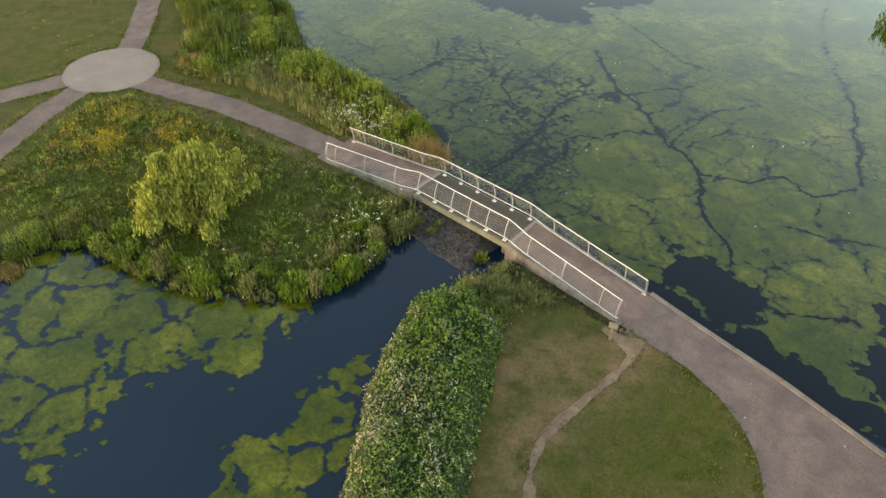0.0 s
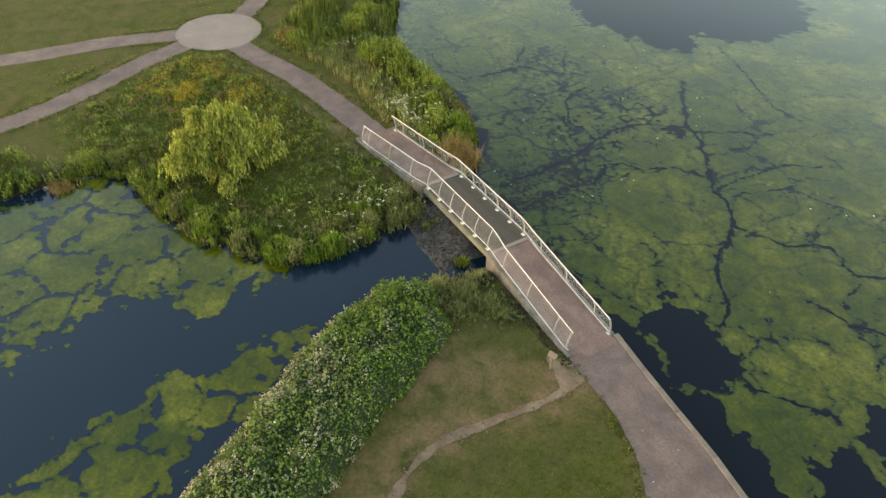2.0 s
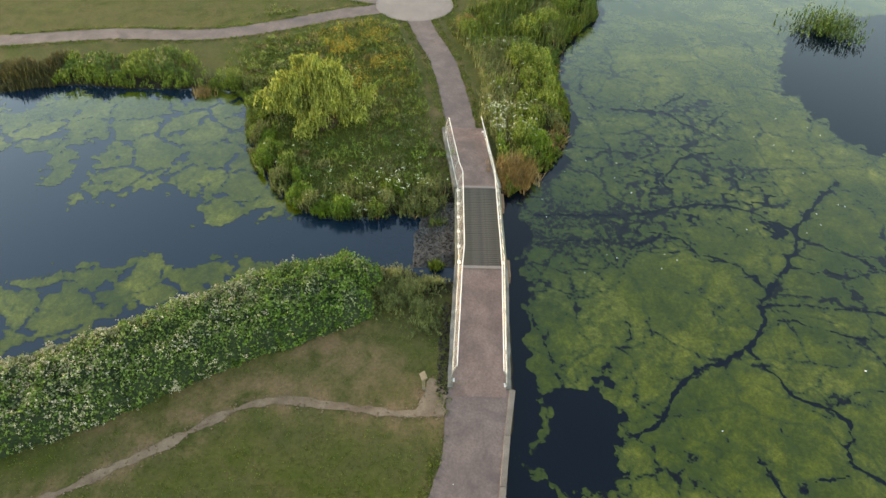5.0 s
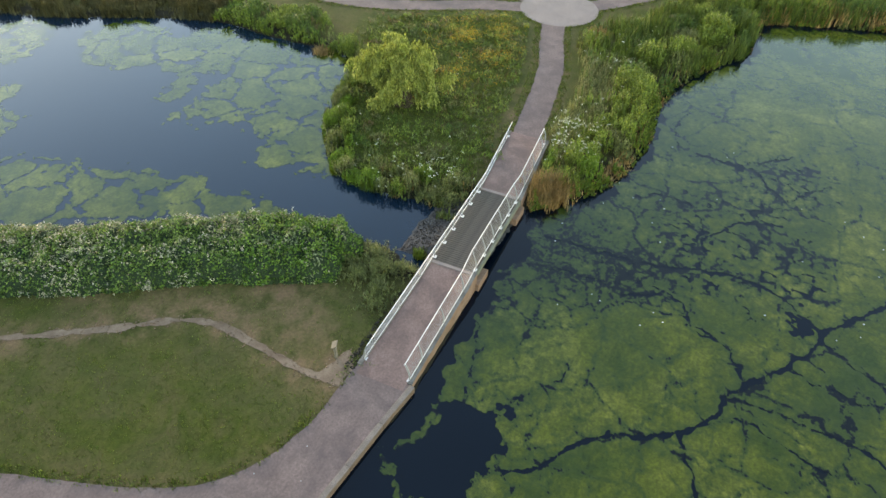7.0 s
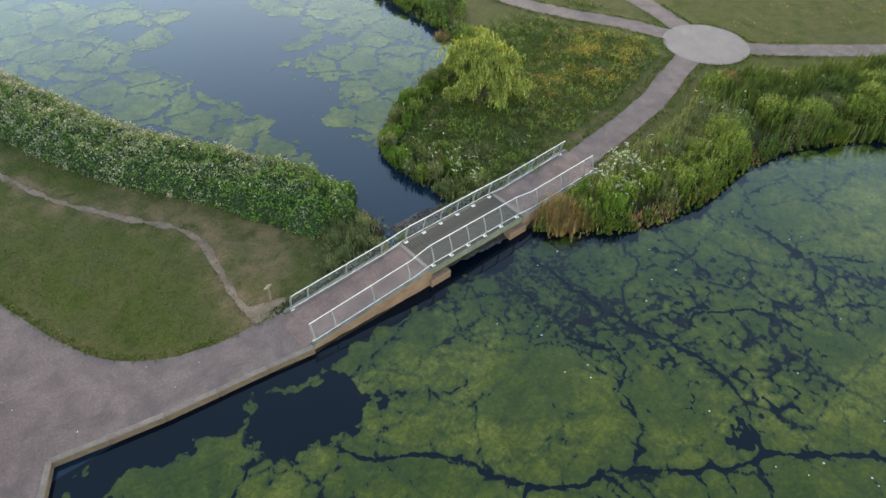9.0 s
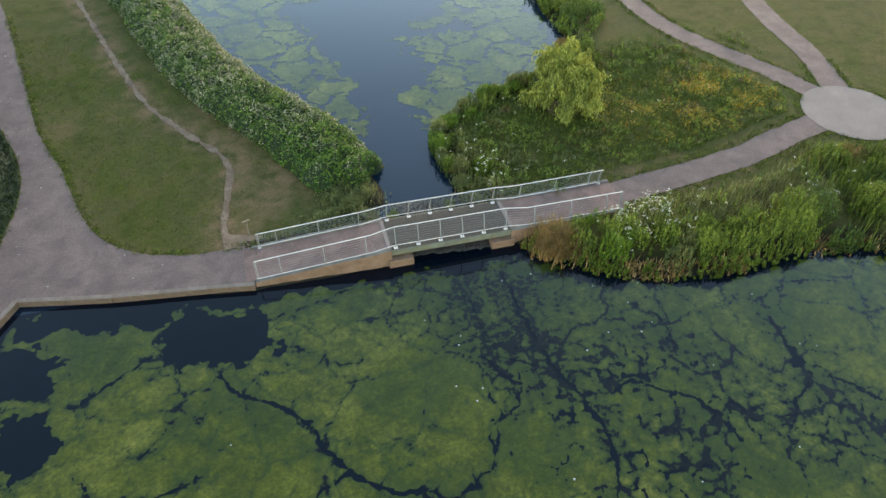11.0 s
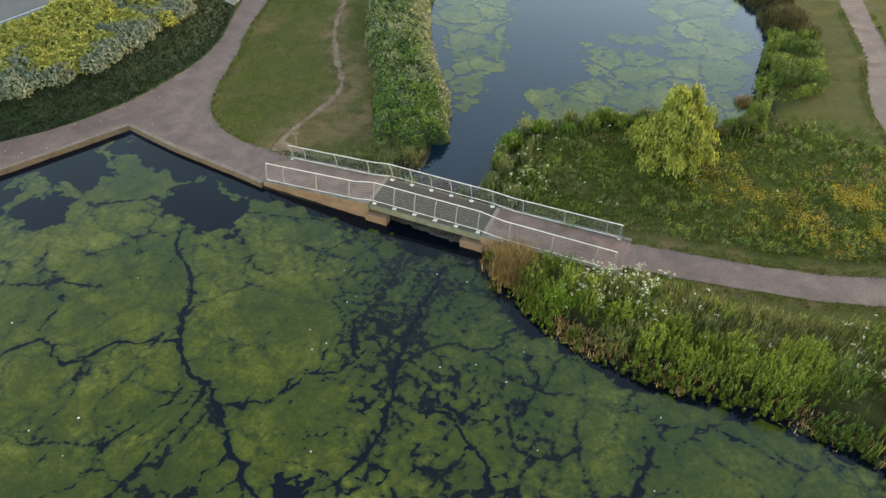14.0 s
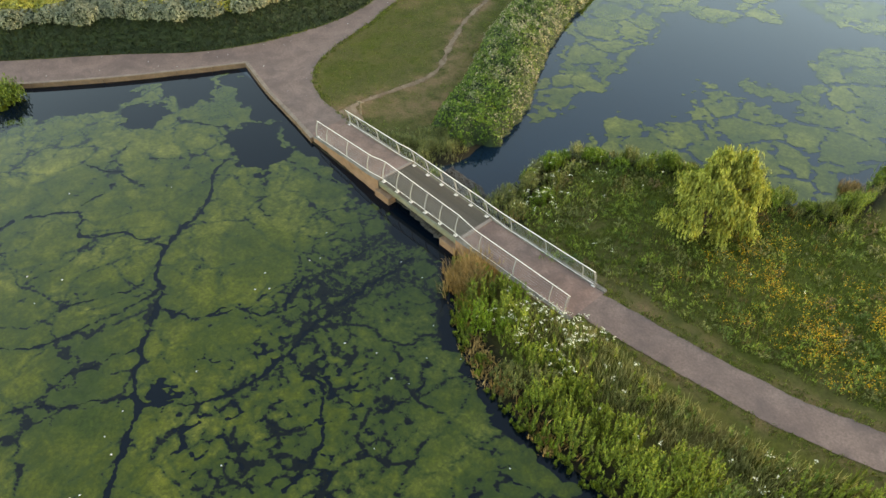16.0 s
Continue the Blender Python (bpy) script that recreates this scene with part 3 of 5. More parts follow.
# ---------------------------------------------------------------- floating algae
MAIN_CRACKS = [
    (0.52, [(-5.6, 28.8), (-6.6, 30.1), (-8.2, 31.3), (-9.1, 32.4), (-9.7, 33.7), (-10.4, 34.9), (-11.4, 35.7), (-12.8, 36.4), (-15.2, 38.1), (-17.0, 39.5), (-18.5, 40.0), (-20.2, 41.1), (-23.0, 44.0)]),
    (0.34, [(-2.9, 39.4), (-3.7, 37.9), (-4.4, 37.1), (-5.1, 37.4), (-5.9, 37.8), (-6.8, 37.4), (-7.8, 36.0), (-8.8, 35.5), (-10.3, 34.9)]),
    (0.44, [(-19.3, 26.1), (-19.5, 29.1), (-19.7, 31.4), (-20.1, 33.1), (-20.5, 34.6), (-20.6, 35.8), (-20.4, 37.2), (-19.5, 38.7), (-18.6, 40.0)]),
    (0.36, [(-20.4, 33.9), (-22.1, 33.8), (-23.2, 33.9), (-24.6, 35.0), (-25.4, 36.0), (-25.9, 37.5)]),
]
THIN_CRACKS = [
    (0.26, [(-17.2, 25.7), (-17.3, 28.0), (-17.5, 29.4), (-16.9, 30.6), (-17.6, 31.9), (-18.0, 32.9), (-17.2, 33.9), (-16.3, 34.2), (-15.8, 35.8), (-14.3, 36.9)]),
    (0.24, [(-7.2, 27.2), (-8.4, 27.6), (-9.7, 28.6), (-10.9, 29.6), (-11.7, 29.5)]),
    (0.26, [(-13.2, 24.8), (-11.8, 25.3), (-10.0, 25.8), (-8.1, 26.2), (-7.1, 26.2)]),
    (0.28, [(0.1, 35.1), (-1.8, 34.5), (-2.8, 34.0), (-4.5, 33.4)]),
    (0.26, [(-11.6, 36.0), (-11.9, 36.9), (-11.7, 38.4), (-10.9, 39.5), (-10.8, 41.0)]),
    (0.30, [(-12.5, 36.3), (-12.9, 37.4), (-13.0, 39.0), (-12.7, 41.6), (-11.4, 43.7)]),
    (0.32, [(-2.7, 27.2), (-1.5, 27.7), (-0.6, 28.3), (0.6, 29.0)]),
]
HAIR_CRACKS = [
    (0.20, [(-3.3, 34.8), (-3.8, 35.7), (-4.0, 36.7)]),
    (0.20, [(-0.1, 32.3), (-1.1, 33.8), (-1.7, 34.4)]),
    (0.20, [(-7.2, 37.7), (-7.8, 38.8), (-8.2, 41.0)]),
    (0.20, [(-25.0, 29.7), (-25.5, 30.3), (-25.6, 31.4), (-25.4, 32.7)]),
    (0.18, [(-25.4, 26.8), (-26.1, 28.6), (-26.0, 30.5), (-25.6, 32.3)]),
    (0.20, [(-15.5, 36.3), (-16.5, 34.7), (-16.8, 33.5), (-16.7, 31.6)]),
    (0.18, [(-3.7, 29.9), (-3.1, 31.1), (-2.2, 32.1)]),
]
WEST_CRACKS = [
    (0.34, [(-30.8, 32.1), (-30.7, 33.5), (-30.7, 34.8), (-31.9, 36.4), (-32.8, 37.6)]),
    (0.22, [(-31.1, 31.0), (-32.1, 30.7), (-33.7, 30.3), (-35.3, 31.0)]),
    (0.28, [(-30.7, 35.1), (-29.7, 36.1), (-28.4, 37.2)]),
    (0.22, [(-30.9, 39.6), (-26.2, 36.0)]),
    (0.26, [(-15.1, 44.4), (-15.7, 43.2), (-17.3, 41.0), (-18.0, 39.8)]),
    (0.22, [(-15.6, 38.6), (-15.3, 39.9), (-15.0, 41.3), (-15.6, 43.1)]),
    (0.30, [(-29.8, 51.3), (-26.4, 50.7), (-22.2, 49.2), (-17.4, 47.0), (-15.1, 46.9)]),
    (0.60, [(-3.0, 40.0), (-4.2, 44.0), (-6.0, 48.5), (-8.5, 53.0), (-12.0, 60.0), (-14.0, 72.0)]),
]
CRACKS = [(w, spline(pts, 1.0)) for w, pts in MAIN_CRACKS + THIN_CRACKS + HAIR_CRACKS + WEST_CRACKS]
OPEN = [(-5.6, 26.6, 2.3, 1.9), (-6.6, 24.5, 3.2, 0.8), (-2.5, 23.9, 2.6, 0.65), (1.8, 23.6, 3.0, 0.7), (2.4, 30.4, 1.5, 1.2), (3.8, 26.4, 2.4, 1.8), (8.0, 32.0, 3.0, 5.0), (-17.4, 24.6, 3.6, 0.6),
        (-18.9, 39.0, 0.8, 0.4), (-30.7, 34.9, 0.4, 0.35), (-34.0, 50.0, 6.5, 5.0), (-38.0, 56.0, 9.0, 9.0), (-29.0, 57.5, 4.5, 6.0), (-28.4, 47.8, 2.2, 1.6)]


def cell_edges(x, y, size, seed):
    """Distance to the borders of an uneven cell pattern."""
    wx_, wy_ = x + 1.1 * (fbm(x, y, 1.6, seed + 1) - 0.5), y + 1.1 * (fbm(x, y, 1.6, seed + 2) - 0.5)
    i, j = np.floor(wx_ / size), np.floor(wy_ / size)
    best, second = np.full(np.shape(x), 1e9), np.full(np.shape(x), 1e9)
    for p in (-1, 0, 1):
        for q in (-1, 0, 1):
            cx = (i + p + 0.15 + 0.7 * hash2(i + p, j + q, seed)) * size
            cy = (j + q + 0.15 + 0.7 * hash2(i + p, j + q, seed + 7)) * size
            d = np.hypot(wx_ - cx, wy_ - cy)
            second = np.where(d < best, best, np.minimum(second, d))
            best = np.minimum(best, d)
    return (second - best) / 2


def broken_zone(x, y):
    """Where the mat has fallen apart into tufts."""
    a = np.exp(-(((x + 22.6) / 4.6) ** 2 + ((y - 35.6) / 4.4) ** 4))
    a = np.maximum(a, 0.5 * np.exp(-(((x + 18.6) / 2.6) ** 2 + ((y - 31.0) / 3.0) ** 2)))
    return np.maximum(a, 0.55 * np.exp(-(((x + 30.0) / 4.0) ** 2 + ((y - 37.5) / 4.0) ** 2)))


def wander(x, y, seed):
    """The plan shaken at three grains, so that lines drawn on it run jagged."""
    dx = 1.5 * (fbm(x, y, 2.2, seed, 3) - 0.5) + 0.55 * (fbm(x, y, 0.5, seed + 9, 3) - 0.5)
    dy = 1.5 * (fbm(x, y, 2.2, seed + 4, 3) - 0.5) + 0.55 * (fbm(x, y, 0.5, seed + 13, 3) - 0.5)
    return x + dx, y + dy


def lake_algae(x, y):
    """Distance in metres from the nearest open water, ragged along every edge."""
    fine = fbm(x, y, 0.30, 44, 3) - 0.5
    frayed = fbm(x, y, 0.75, 45, 4) - 0.5
    ux, uy = wander(x, y, 46)
    f = np.full(np.shape(x), 2.5)
    jx = x + 0.55 * (fbm(x, y, 1.2, 49, 2) - 0.5) + 0.42 * (fbm(x, y, 0.40, 50, 3) - 0.5)
    jy = y + 0.55 * (fbm(x, y, 1.2, 51, 2) - 0.5) + 0.42 * (fbm(x, y, 0.40, 52, 3) - 0.5)
    swell = fbm(x, y, 1.1, 43)
    for w, line in CRACKS:
        d, _ = line_distance(jx, jy, line)
        f = np.minimum(f, d - w * (0.06 + 0.24 * swell) + 0.12 * fine + 0.10 * w * frayed)
    for cx, cy, rx, ry in OPEN:
        e = (np.hypot((ux - cx) / rx, (uy - cy) / ry) - 1) * min(rx, ry)
        k = min(1.0, 0.7 * min(rx, ry))
        f = np.minimum(f, 0.7 * e + 1.3 * k * (fbm(x, y, 1.8, 47) - 0.5) + 1.3 * k * frayed + 0.5 * fine)
    zone = broken_zone(x, y)
    gaps = 0.18 * zone * smooth(0.36, 0.74, 0.55 * fbm(x, y, 1.5, 67, 4) + 0.45 * fbm(x, y, 0.45, 68, 3))
    tufts = 1.4 * cell_edges(x, y, 0.7, 66) - gaps + 0.34 * (fbm(x, y, 0.28, 70, 3) - 0.5) + 0.06
    f = np.minimum(f, np.where(zone > 0.05, tufts + 0.6 * smooth(0.35, 0.05, zone), 2.5))
    f = np.minimum(f, 1.2 * (fbm(x, y, 0.42, 69, 5) - 0.135))
    return np.minimum(f, signed(x, y, lake_edge) - 0.85 + 1.3 * frayed + 0.8 * (fbm(x, y, 2.2, 42) - 0.5))


def lake_sunk(x, y):
    """How deep the algae lies: high by the bridge, at every edge and along the seams."""
    near = np.exp(-(((x + 18.8) / 5.4) ** 2 + ((y - 27.4) / 3.6) ** 2))
    west = np.exp(-(((x + 30.0) / 7.0) ** 2 + ((y - 31.5) / 3.0) ** 2))
    f = np.clip(lake_algae(x, y), 0, 2.5)
    ux, uy = wander(x, y, 46)
    seam = np.maximum(np.exp(-cell_edges(ux, uy, 3.4, 61) / 0.07) * smooth(0.25, 0.50, fbm(x, y, 4.0, 53)),
                      0.85 * np.exp(-cell_edges(ux, uy, 1.7, 71) / 0.055) * smooth(0.38, 0.56, fbm(x, y, 3.0, 59)))
    deep = 0.34 * near + 0.16 * west + broken_zone(x, y) * (0.10 + 1.1 * (fbm(x, y, 0.7, 85, 4) - 0.5)) + 0.62 * (fbm(x, y, 3.4, 83, 6) - 0.56) + 0.30 * np.exp(-f / 0.18) + 0.22 * np.exp(-f / 0.6) + 0.60 * seam
    return np.clip(deep, -0.25, 0.95 - 0.30 * np.clip(1.3 * near, 0, 1))


def mat_level(x, y):
    return 0.006 + 0.004 * fbm(x, y, 0.5, 89)


thing("algae_mat", field_mesh("algae_mat", lake_algae, (-46, 22.5, 10, 50.02), 0.09, mat_level, ALGAE, lake_sunk),
      "yellow-green floating algae mat split by dark cracks", "algae", kind="stuff")

thing("algae_mat", field_mesh("algae_mat_far", lambda x, y: np.where((x > -45.4) & (x < 9.4) & (y < 49.4), -1.0, lake_algae(x, y)), (-62, 22.5, 40, 112), 0.4, lambda x, y: mat_level(x, y) - 0.004, ALGAE, lake_sunk),
      "far yellow-green algae mat on the open lake", "algae", kind="stuff")

PATCHES = [(-28.5, 5.6, 3.4, 1.9), (-25.0, 7.0, 4.0, 2.0), (-21.4, 9.2, 3.0, 2.3), (-25.2, 3.0, 4.2, 2.0), (-28.6, 0.5, 2.8, 3.2), (-28.0, -3.5, 3.6, 2.6),
           (-13.4, 7.2, 1.7, 2.8), (-12.4, 3.4, 2.2, 3.0), (-10.6, 0.2, 3.0, 2.2), (-14.6, 10.4, 0.8, 1.5), (-9.4, -3.6, 3.4, 2.9), (-8.0, -9.0, 4.6, 4.2),
           (-23.4, -1.6, 1.6, 1.0), (-19.9, 12.4, 0.8, 0.8), (-26.5, -9.0, 3.4, 3.8), (-22.6, 1.0, 1.6, 0.7)]
FAR_PATCHES = [(-7.0, -17.0, 5.0, 5.0), (-13.0, -15.0, 3.0, 2.0), (-14.0, -9.0, 2.0, 1.2), (-16.5, -12.0, 1.6, 1.0), (-22.0, -17.0, 4.0, 2.5), (-5.0, -25.0, 7.0, 5.0), (-16.0, -24.0, 5.0, 3.0)]


def pond_algae(x, y):
    ux, uy = wander(x, y, 96)
    f = np.full(np.shape(x), -2.0)
    for cx, cy, rx, ry in PATCHES + FAR_PATCHES:
        f = np.maximum(f, (1 - np.hypot((ux - cx) / rx, (uy - cy) / ry)) * min(rx, ry) * 0.8)
    f = f + 0.9 * (fbm(x, y, 1.9, 101) - 0.36) + 1.3 * (fbm(x, y, 0.5, 102, 4) - 0.5)
    fine = fbm(x, y, 0.30, 98, 3) - 0.5
    f = np.minimum(f, 1.3 * cell_edges(ux, uy, 2.6, 103) - 0.30 * smooth(0.30, 0.66, fbm(x, y, 3.0, 107)) * fbm(x, y, 1.2, 108) + 0.22 * fine + 0.02)
    f = f + 0.5 * (fbm(x, y, 0.30, 113, 3) - 0.52) * smooth(0.45, 0.0, f)
    return np.minimum(f, signed(x, y, pond_edge) - 0.2 + 0.5 * fine)


def pond_sunk(x, y):
    f = np.clip(pond_algae(x, y), 0, 1.5)
    seam = np.exp(-cell_edges(*wander(x, y, 96), 1.3, 105) / 0.05) * smooth(0.4, 0.6, fbm(x, y, 2.0, 106))
    return np.clip(0.06 + 0.6 * (fbm(x, y, 2.4, 109, 6) - 0.5) + 0.42 * np.exp(-f / 0.12) + 0.35 * seam, -0.25, 0.95)


thing("algae_mat", field_mesh("algae_mat_small_pond", pond_algae, (-34, -32, -2, 20), 0.10, mat_level, POND_ALGAE, pond_sunk),
      "broken patches of green algae floating on dark water", "algae", kind="stuff")

# ---------------------------------------------------------------- the footbridge
JOINT_W, JOINT_E, END_W, END_E = -20.6, -14.3, -27.2, -7.65


def deck(x):
    """Deck height along the bridge."""
    return float(np.interp(x, [END_W, JOINT_W, JOINT_E, END_E], [0.335, 0.90, 0.97, 0.320]))


def middle(x):
    return float(np.interp(x, [END_W, JOINT_W, JOINT_E, END_E], [22.18, 22.80, 22.80, 22.53]))


def half_way(x):
    return float(np.interp(x, [END_W, JOINT_W, JOINT_E, END_E], [1.22, 1.13, 1.13, 1.18]))


bridge = thing("footbridge", None, "pale steel railed footbridge with plank deck and concrete ramps", "footbridge")
bridge.location = (0, 0, 0)


def ramp_block(x_out, x_in):
    """A sloping concrete ramp with rough upstands along both sides, its face at x_in."""
    bm = bmesh.new()
    stations = np.linspace(x_out, x_in, 15)
    rings = []
    rnd = random.Random(5 if x_out < x_in else 6)
    for k, x in enumerate(stations):
        z, c, h = deck(x), middle(x), half_way(x)
        j = [rnd.uniform(-0.022, 0.022) for _ in range(8)]
        prof = [(c - h - 0.20 + j[0], -0.7), (c - h - 0.17 + j[1], z + 0.035 + j[2]), (c - h + 0.05, z + 0.05 + j[3]), (c - h + 0.08, z - 0.02),
                (c + h - 0.08, z - 0.02), (c + h - 0.05, z + 0.05 + j[4]), (c + h + 0.17 + j[5], z + 0.035 + j[6]), (c + h + 0.20 + j[7], -0.7)]
        rings.append([bm.verts.new((x, y, zz)) for y, zz in prof])
    for a, b in zip(rings, rings[1:]):
        for s in range(7):
            bm.faces.new([a[s], a[s + 1], b[s + 1], b[s]])
    bm.faces.new(rings[0])
    bm.faces.new(rings[-1][::-1])
    bmesh.ops.recalc_face_normals(bm, faces=bm.faces[:])
    me = bpy.data.meshes.new("ramp")
    bm.to_mesh(me)
    bm.free()
    return me


for x_out, x_in in ((END_W - 0.35, JOINT_W), (END_E + 0.1, JOINT_E)):
    me = ramp_block(x_out, x_in)
    me.materials.append(OCHRE)
    me.materials.append(CONCRETE)
    for f in me.polygons:
        f.material_index = 0 if f.center.y > middle(f.center.x) + 1.2 and f.normal.z < 0.6 else 1
    block = part("ramp_wall", me, bridge, "ochre-stained rough concrete ramp wall")
    xs = np.linspace(x_out + (0.45 if x_out > x_in else 0.0), x_in - math.copysign(0.16, x_in - x_out), 20)
    verts = [(x, middle(x) + s * (half_way(x) - 0.05), deck(x) + 0.008) for x in xs for s in (-1, -0.5, 0, 0.5, 1)]
    faces = [[k * 5 + s, k * 5 + s + 1, k * 5 + s + 6, k * 5 + s + 5] for k in range(19) for s in range(4)]
    part("ramp_surface", mesh_of("ramp_surface", verts, faces, RAMP), block, "pinkish brown tarmac ramp surface")
    way = math.copysign(1, x_in - x_out)
    strip = part("joint_strip", box_mesh("joint_strip", (0.20, 2.16, 0.07), PALE, 0.012), block, "pale concrete joint strip")
    strip.location = (x_in - way * 0.085, middle(x_in), deck(x_in) - 0.035)
    shelf = part("bearing_shelf", box_mesh("bearing_shelf", (1.25, 0.52, 1.1), OCHRE, 0.03, 0.012), block, "stained concrete bearing ledge")
    shelf.location = (x_in + way * 0.45, middle(x_in) + 1.22, -0.67)
    face = part("bearing_wall", box_mesh("bearing_wall", (0.5, 2.0, 1.2), CONCRETE, 0.02), block)
    face.location = (x_in + way * 0.2, middle(x_in), -0.78)

for side in (-1, 1):
    beam = part("edge_beam", box_mesh("edge_beam", (JOINT_E - JOINT_W - 0.02, 0.2, 0.30), BEAM, 0.015, 0.006), bridge, "lichen-spotted concrete edge beam")
    beam.matrix_local = pose((JOINT_E + JOINT_W) / 2, middle(JOINT_E) + side * 1.16, 0.60, 0, -math.degrees(math.atan2(0.07, 6.3)), 0)
for y in (-0.55, 0.55):
    joist = part("joist", box_mesh("joist", (JOINT_E - JOINT_W - 0.02, 0.16, 0.2), WOOD, 0.01), bridge, "dark timber joist")
    joist.matrix_local = pose((JOINT_E + JOINT_W) / 2, middle(JOINT_E) + y, 0.66, 0, -math.degrees(math.atan2(0.07, 6.3)), 0)
plank_n = 44
pitch_x = (JOINT_E - JOINT_W) / plank_n
plank_mesh = box_mesh("plank", (pitch_x - 0.014, 2.30, 0.045), WOOD, 0.006)
for k in range(plank_n):
    x = JOINT_W + (k + 0.5) * pitch_x
    p = part("plank", plank_mesh, bridge)
    p.location = (x, middle(x) + random.uniform(-0.012, 0.012), deck(x) - 0.045 + random.uniform(-0.004, 0.004))

SPAN_POSTS = [-20.35, -19.17, -18.02, -16.87, -15.72, -14.55]
RAMP_POSTS = [-27.12, -26.25, -24.1, -21.95, -13.08, -11.0, -8.85, -7.72]


def rail_point(x, side, up):
    """A place on the railing, which bows inwards towards its top and stands higher over the span than over the ramps."""
    up = up + min(up / 0.14, 1.0) * float(np.interp(x, [JOINT_W - 0.95, JOINT_W + 0.25, JOINT_E - 0.25, JOINT_E + 0.95], [-0.07, 0.08, 0.08, -0.07]))
    lean = 0.03 + 0.21 * (up / 1.12) ** 1.7 - 0.05 * math.sin(math.pi * min(up / 1.12, 1))
    return (x, middle(x) + side * (half_way(x) - lean), deck(x) + up)


def flat_post(x, side):
    """A curved flat steel post."""
    verts, faces = [], []
    n = 8
    for k in range(n + 1):
        up = 0.01 + 1.11 * k / n
        px, py, pz = rail_point(x, side, up)
        deep = 0.055 - 0.02 * k / n
        for dx, dy in ((-0.018, -deep / 2), (0.018, -deep / 2), (0.018, deep / 2), (-0.018, deep / 2)):
            verts.append((px + dx, py + dy, pz))
    for k in range(n):
        for s in range(4):
            faces.append([4 * k + s, 4 * k + (s + 1) % 4, 4 * k + 4 + (s + 1) % 4, 4 * k + 4 + s])
    faces += [[3, 2, 1, 0], [4 * n, 4 * n + 1, 4 * n + 2, 4 * n + 3]]
    return mesh_of("post", verts, faces, POSTS)


for side in (-1, 1):
    railing = part("railing", None, bridge, "cream-painted steel railing with thin wires")
    rail_w, rail_e = (END_W + 0.2, END_E - 0.22) if side < 0 else (END_W, END_E)
    stations = np.sort(np.concatenate([np.linspace(rail_w, rail_e, 60), [JOINT_W - 0.95, JOINT_W + 0.25, JOINT_E - 0.25, JOINT_E + 0.95]]))
    for name, up, r, m, sides in [("top_rail", 1.13, 0.022, PAINT, 8), ("bottom_rail", 0.14, 0.018, PAINT, 6)] + [("wire", 0.14 + 0.125 * k, 0.0055, STEEL, 4) for k in range(1, 8)]:
        pts = [rail_point(x, side, up) for x in stations]
        part(name, mesh_of(name, *tube(pts, r, sides), m, sides > 4), railing)
    for x in SPAN_POSTS + [min(max(p, rail_w + 0.08), rail_e - 0.07) for p in RAMP_POSTS]:
        part("post", flat_post(x, side), railing)
        if x in SPAN_POSTS or x < rail_w + 0.1 or x > rail_e - 0.1:
            plate = part("base_plate", box_mesh("base_plate", (0.2, 0.16, 0.025), PAINT, 0.004), railing)
            px, py, pz = rail_point(x, side, 0.0)
            plate.location = (px, py - side * 0.02, pz + 0.002)
    for x in (rail_w, rail_e):
        part("end_bar", mesh_of("end_bar", *tube([rail_point(x, side, 0.02 + 0.111 * k) for k in range(11)], 0.012, 6), POSTS, True), railing)

# ---------------------------------------------------------------- waterside wall
def wall_blocks(line, length, name, label):
    wall = thing(name, None, label, "wall", kind="structure")
    pts = spline(line, 0.1)
    along = np.concatenate([[0], np.cumsum(np.linalg.norm(np.diff(pts, axis=0), axis=1))])
    n = max(1, round(along[-1] / length))
    for k in range(n):
        s0, s1 = along[-1] * k / n + 0.004, along[-1] * (k + 1) / n - 0.004
        a = np.array([np.interp(s0, along, pts[:, 0]), np.interp(s0, along, pts[:, 1])])
        b = np.array([np.interp(s1, along, pts[:, 0]), np.interp(s1, along, pts[:, 1])])
        way = b - a
        stone = part("kerb_block", box_mesh("kerb_block", (np.linalg.norm(way) + 0.012, 0.26, 1.02), KERB, 0.025, 0.008), wall)
        stone.data.materials.append(WALL_FACE)
        for face in stone.data.polygons:
            face.material_index = int(abs(face.normal.z) < 0.4)
        c = (a + b) / 2
        stone.matrix_local = pose(c[0], c[1], -0.66, 0, 0, math.degrees(math.atan2(way[1], way[0])))
    return wall


wall_blocks(WALL_LINE, 2.4, "waterside_wall", "weathered low concrete wall along the lake edge")
wall_blocks(WALL_LINE_EAST[:5], 2.4, "waterside_wall_east", "weathered low concrete wall along the lake path")

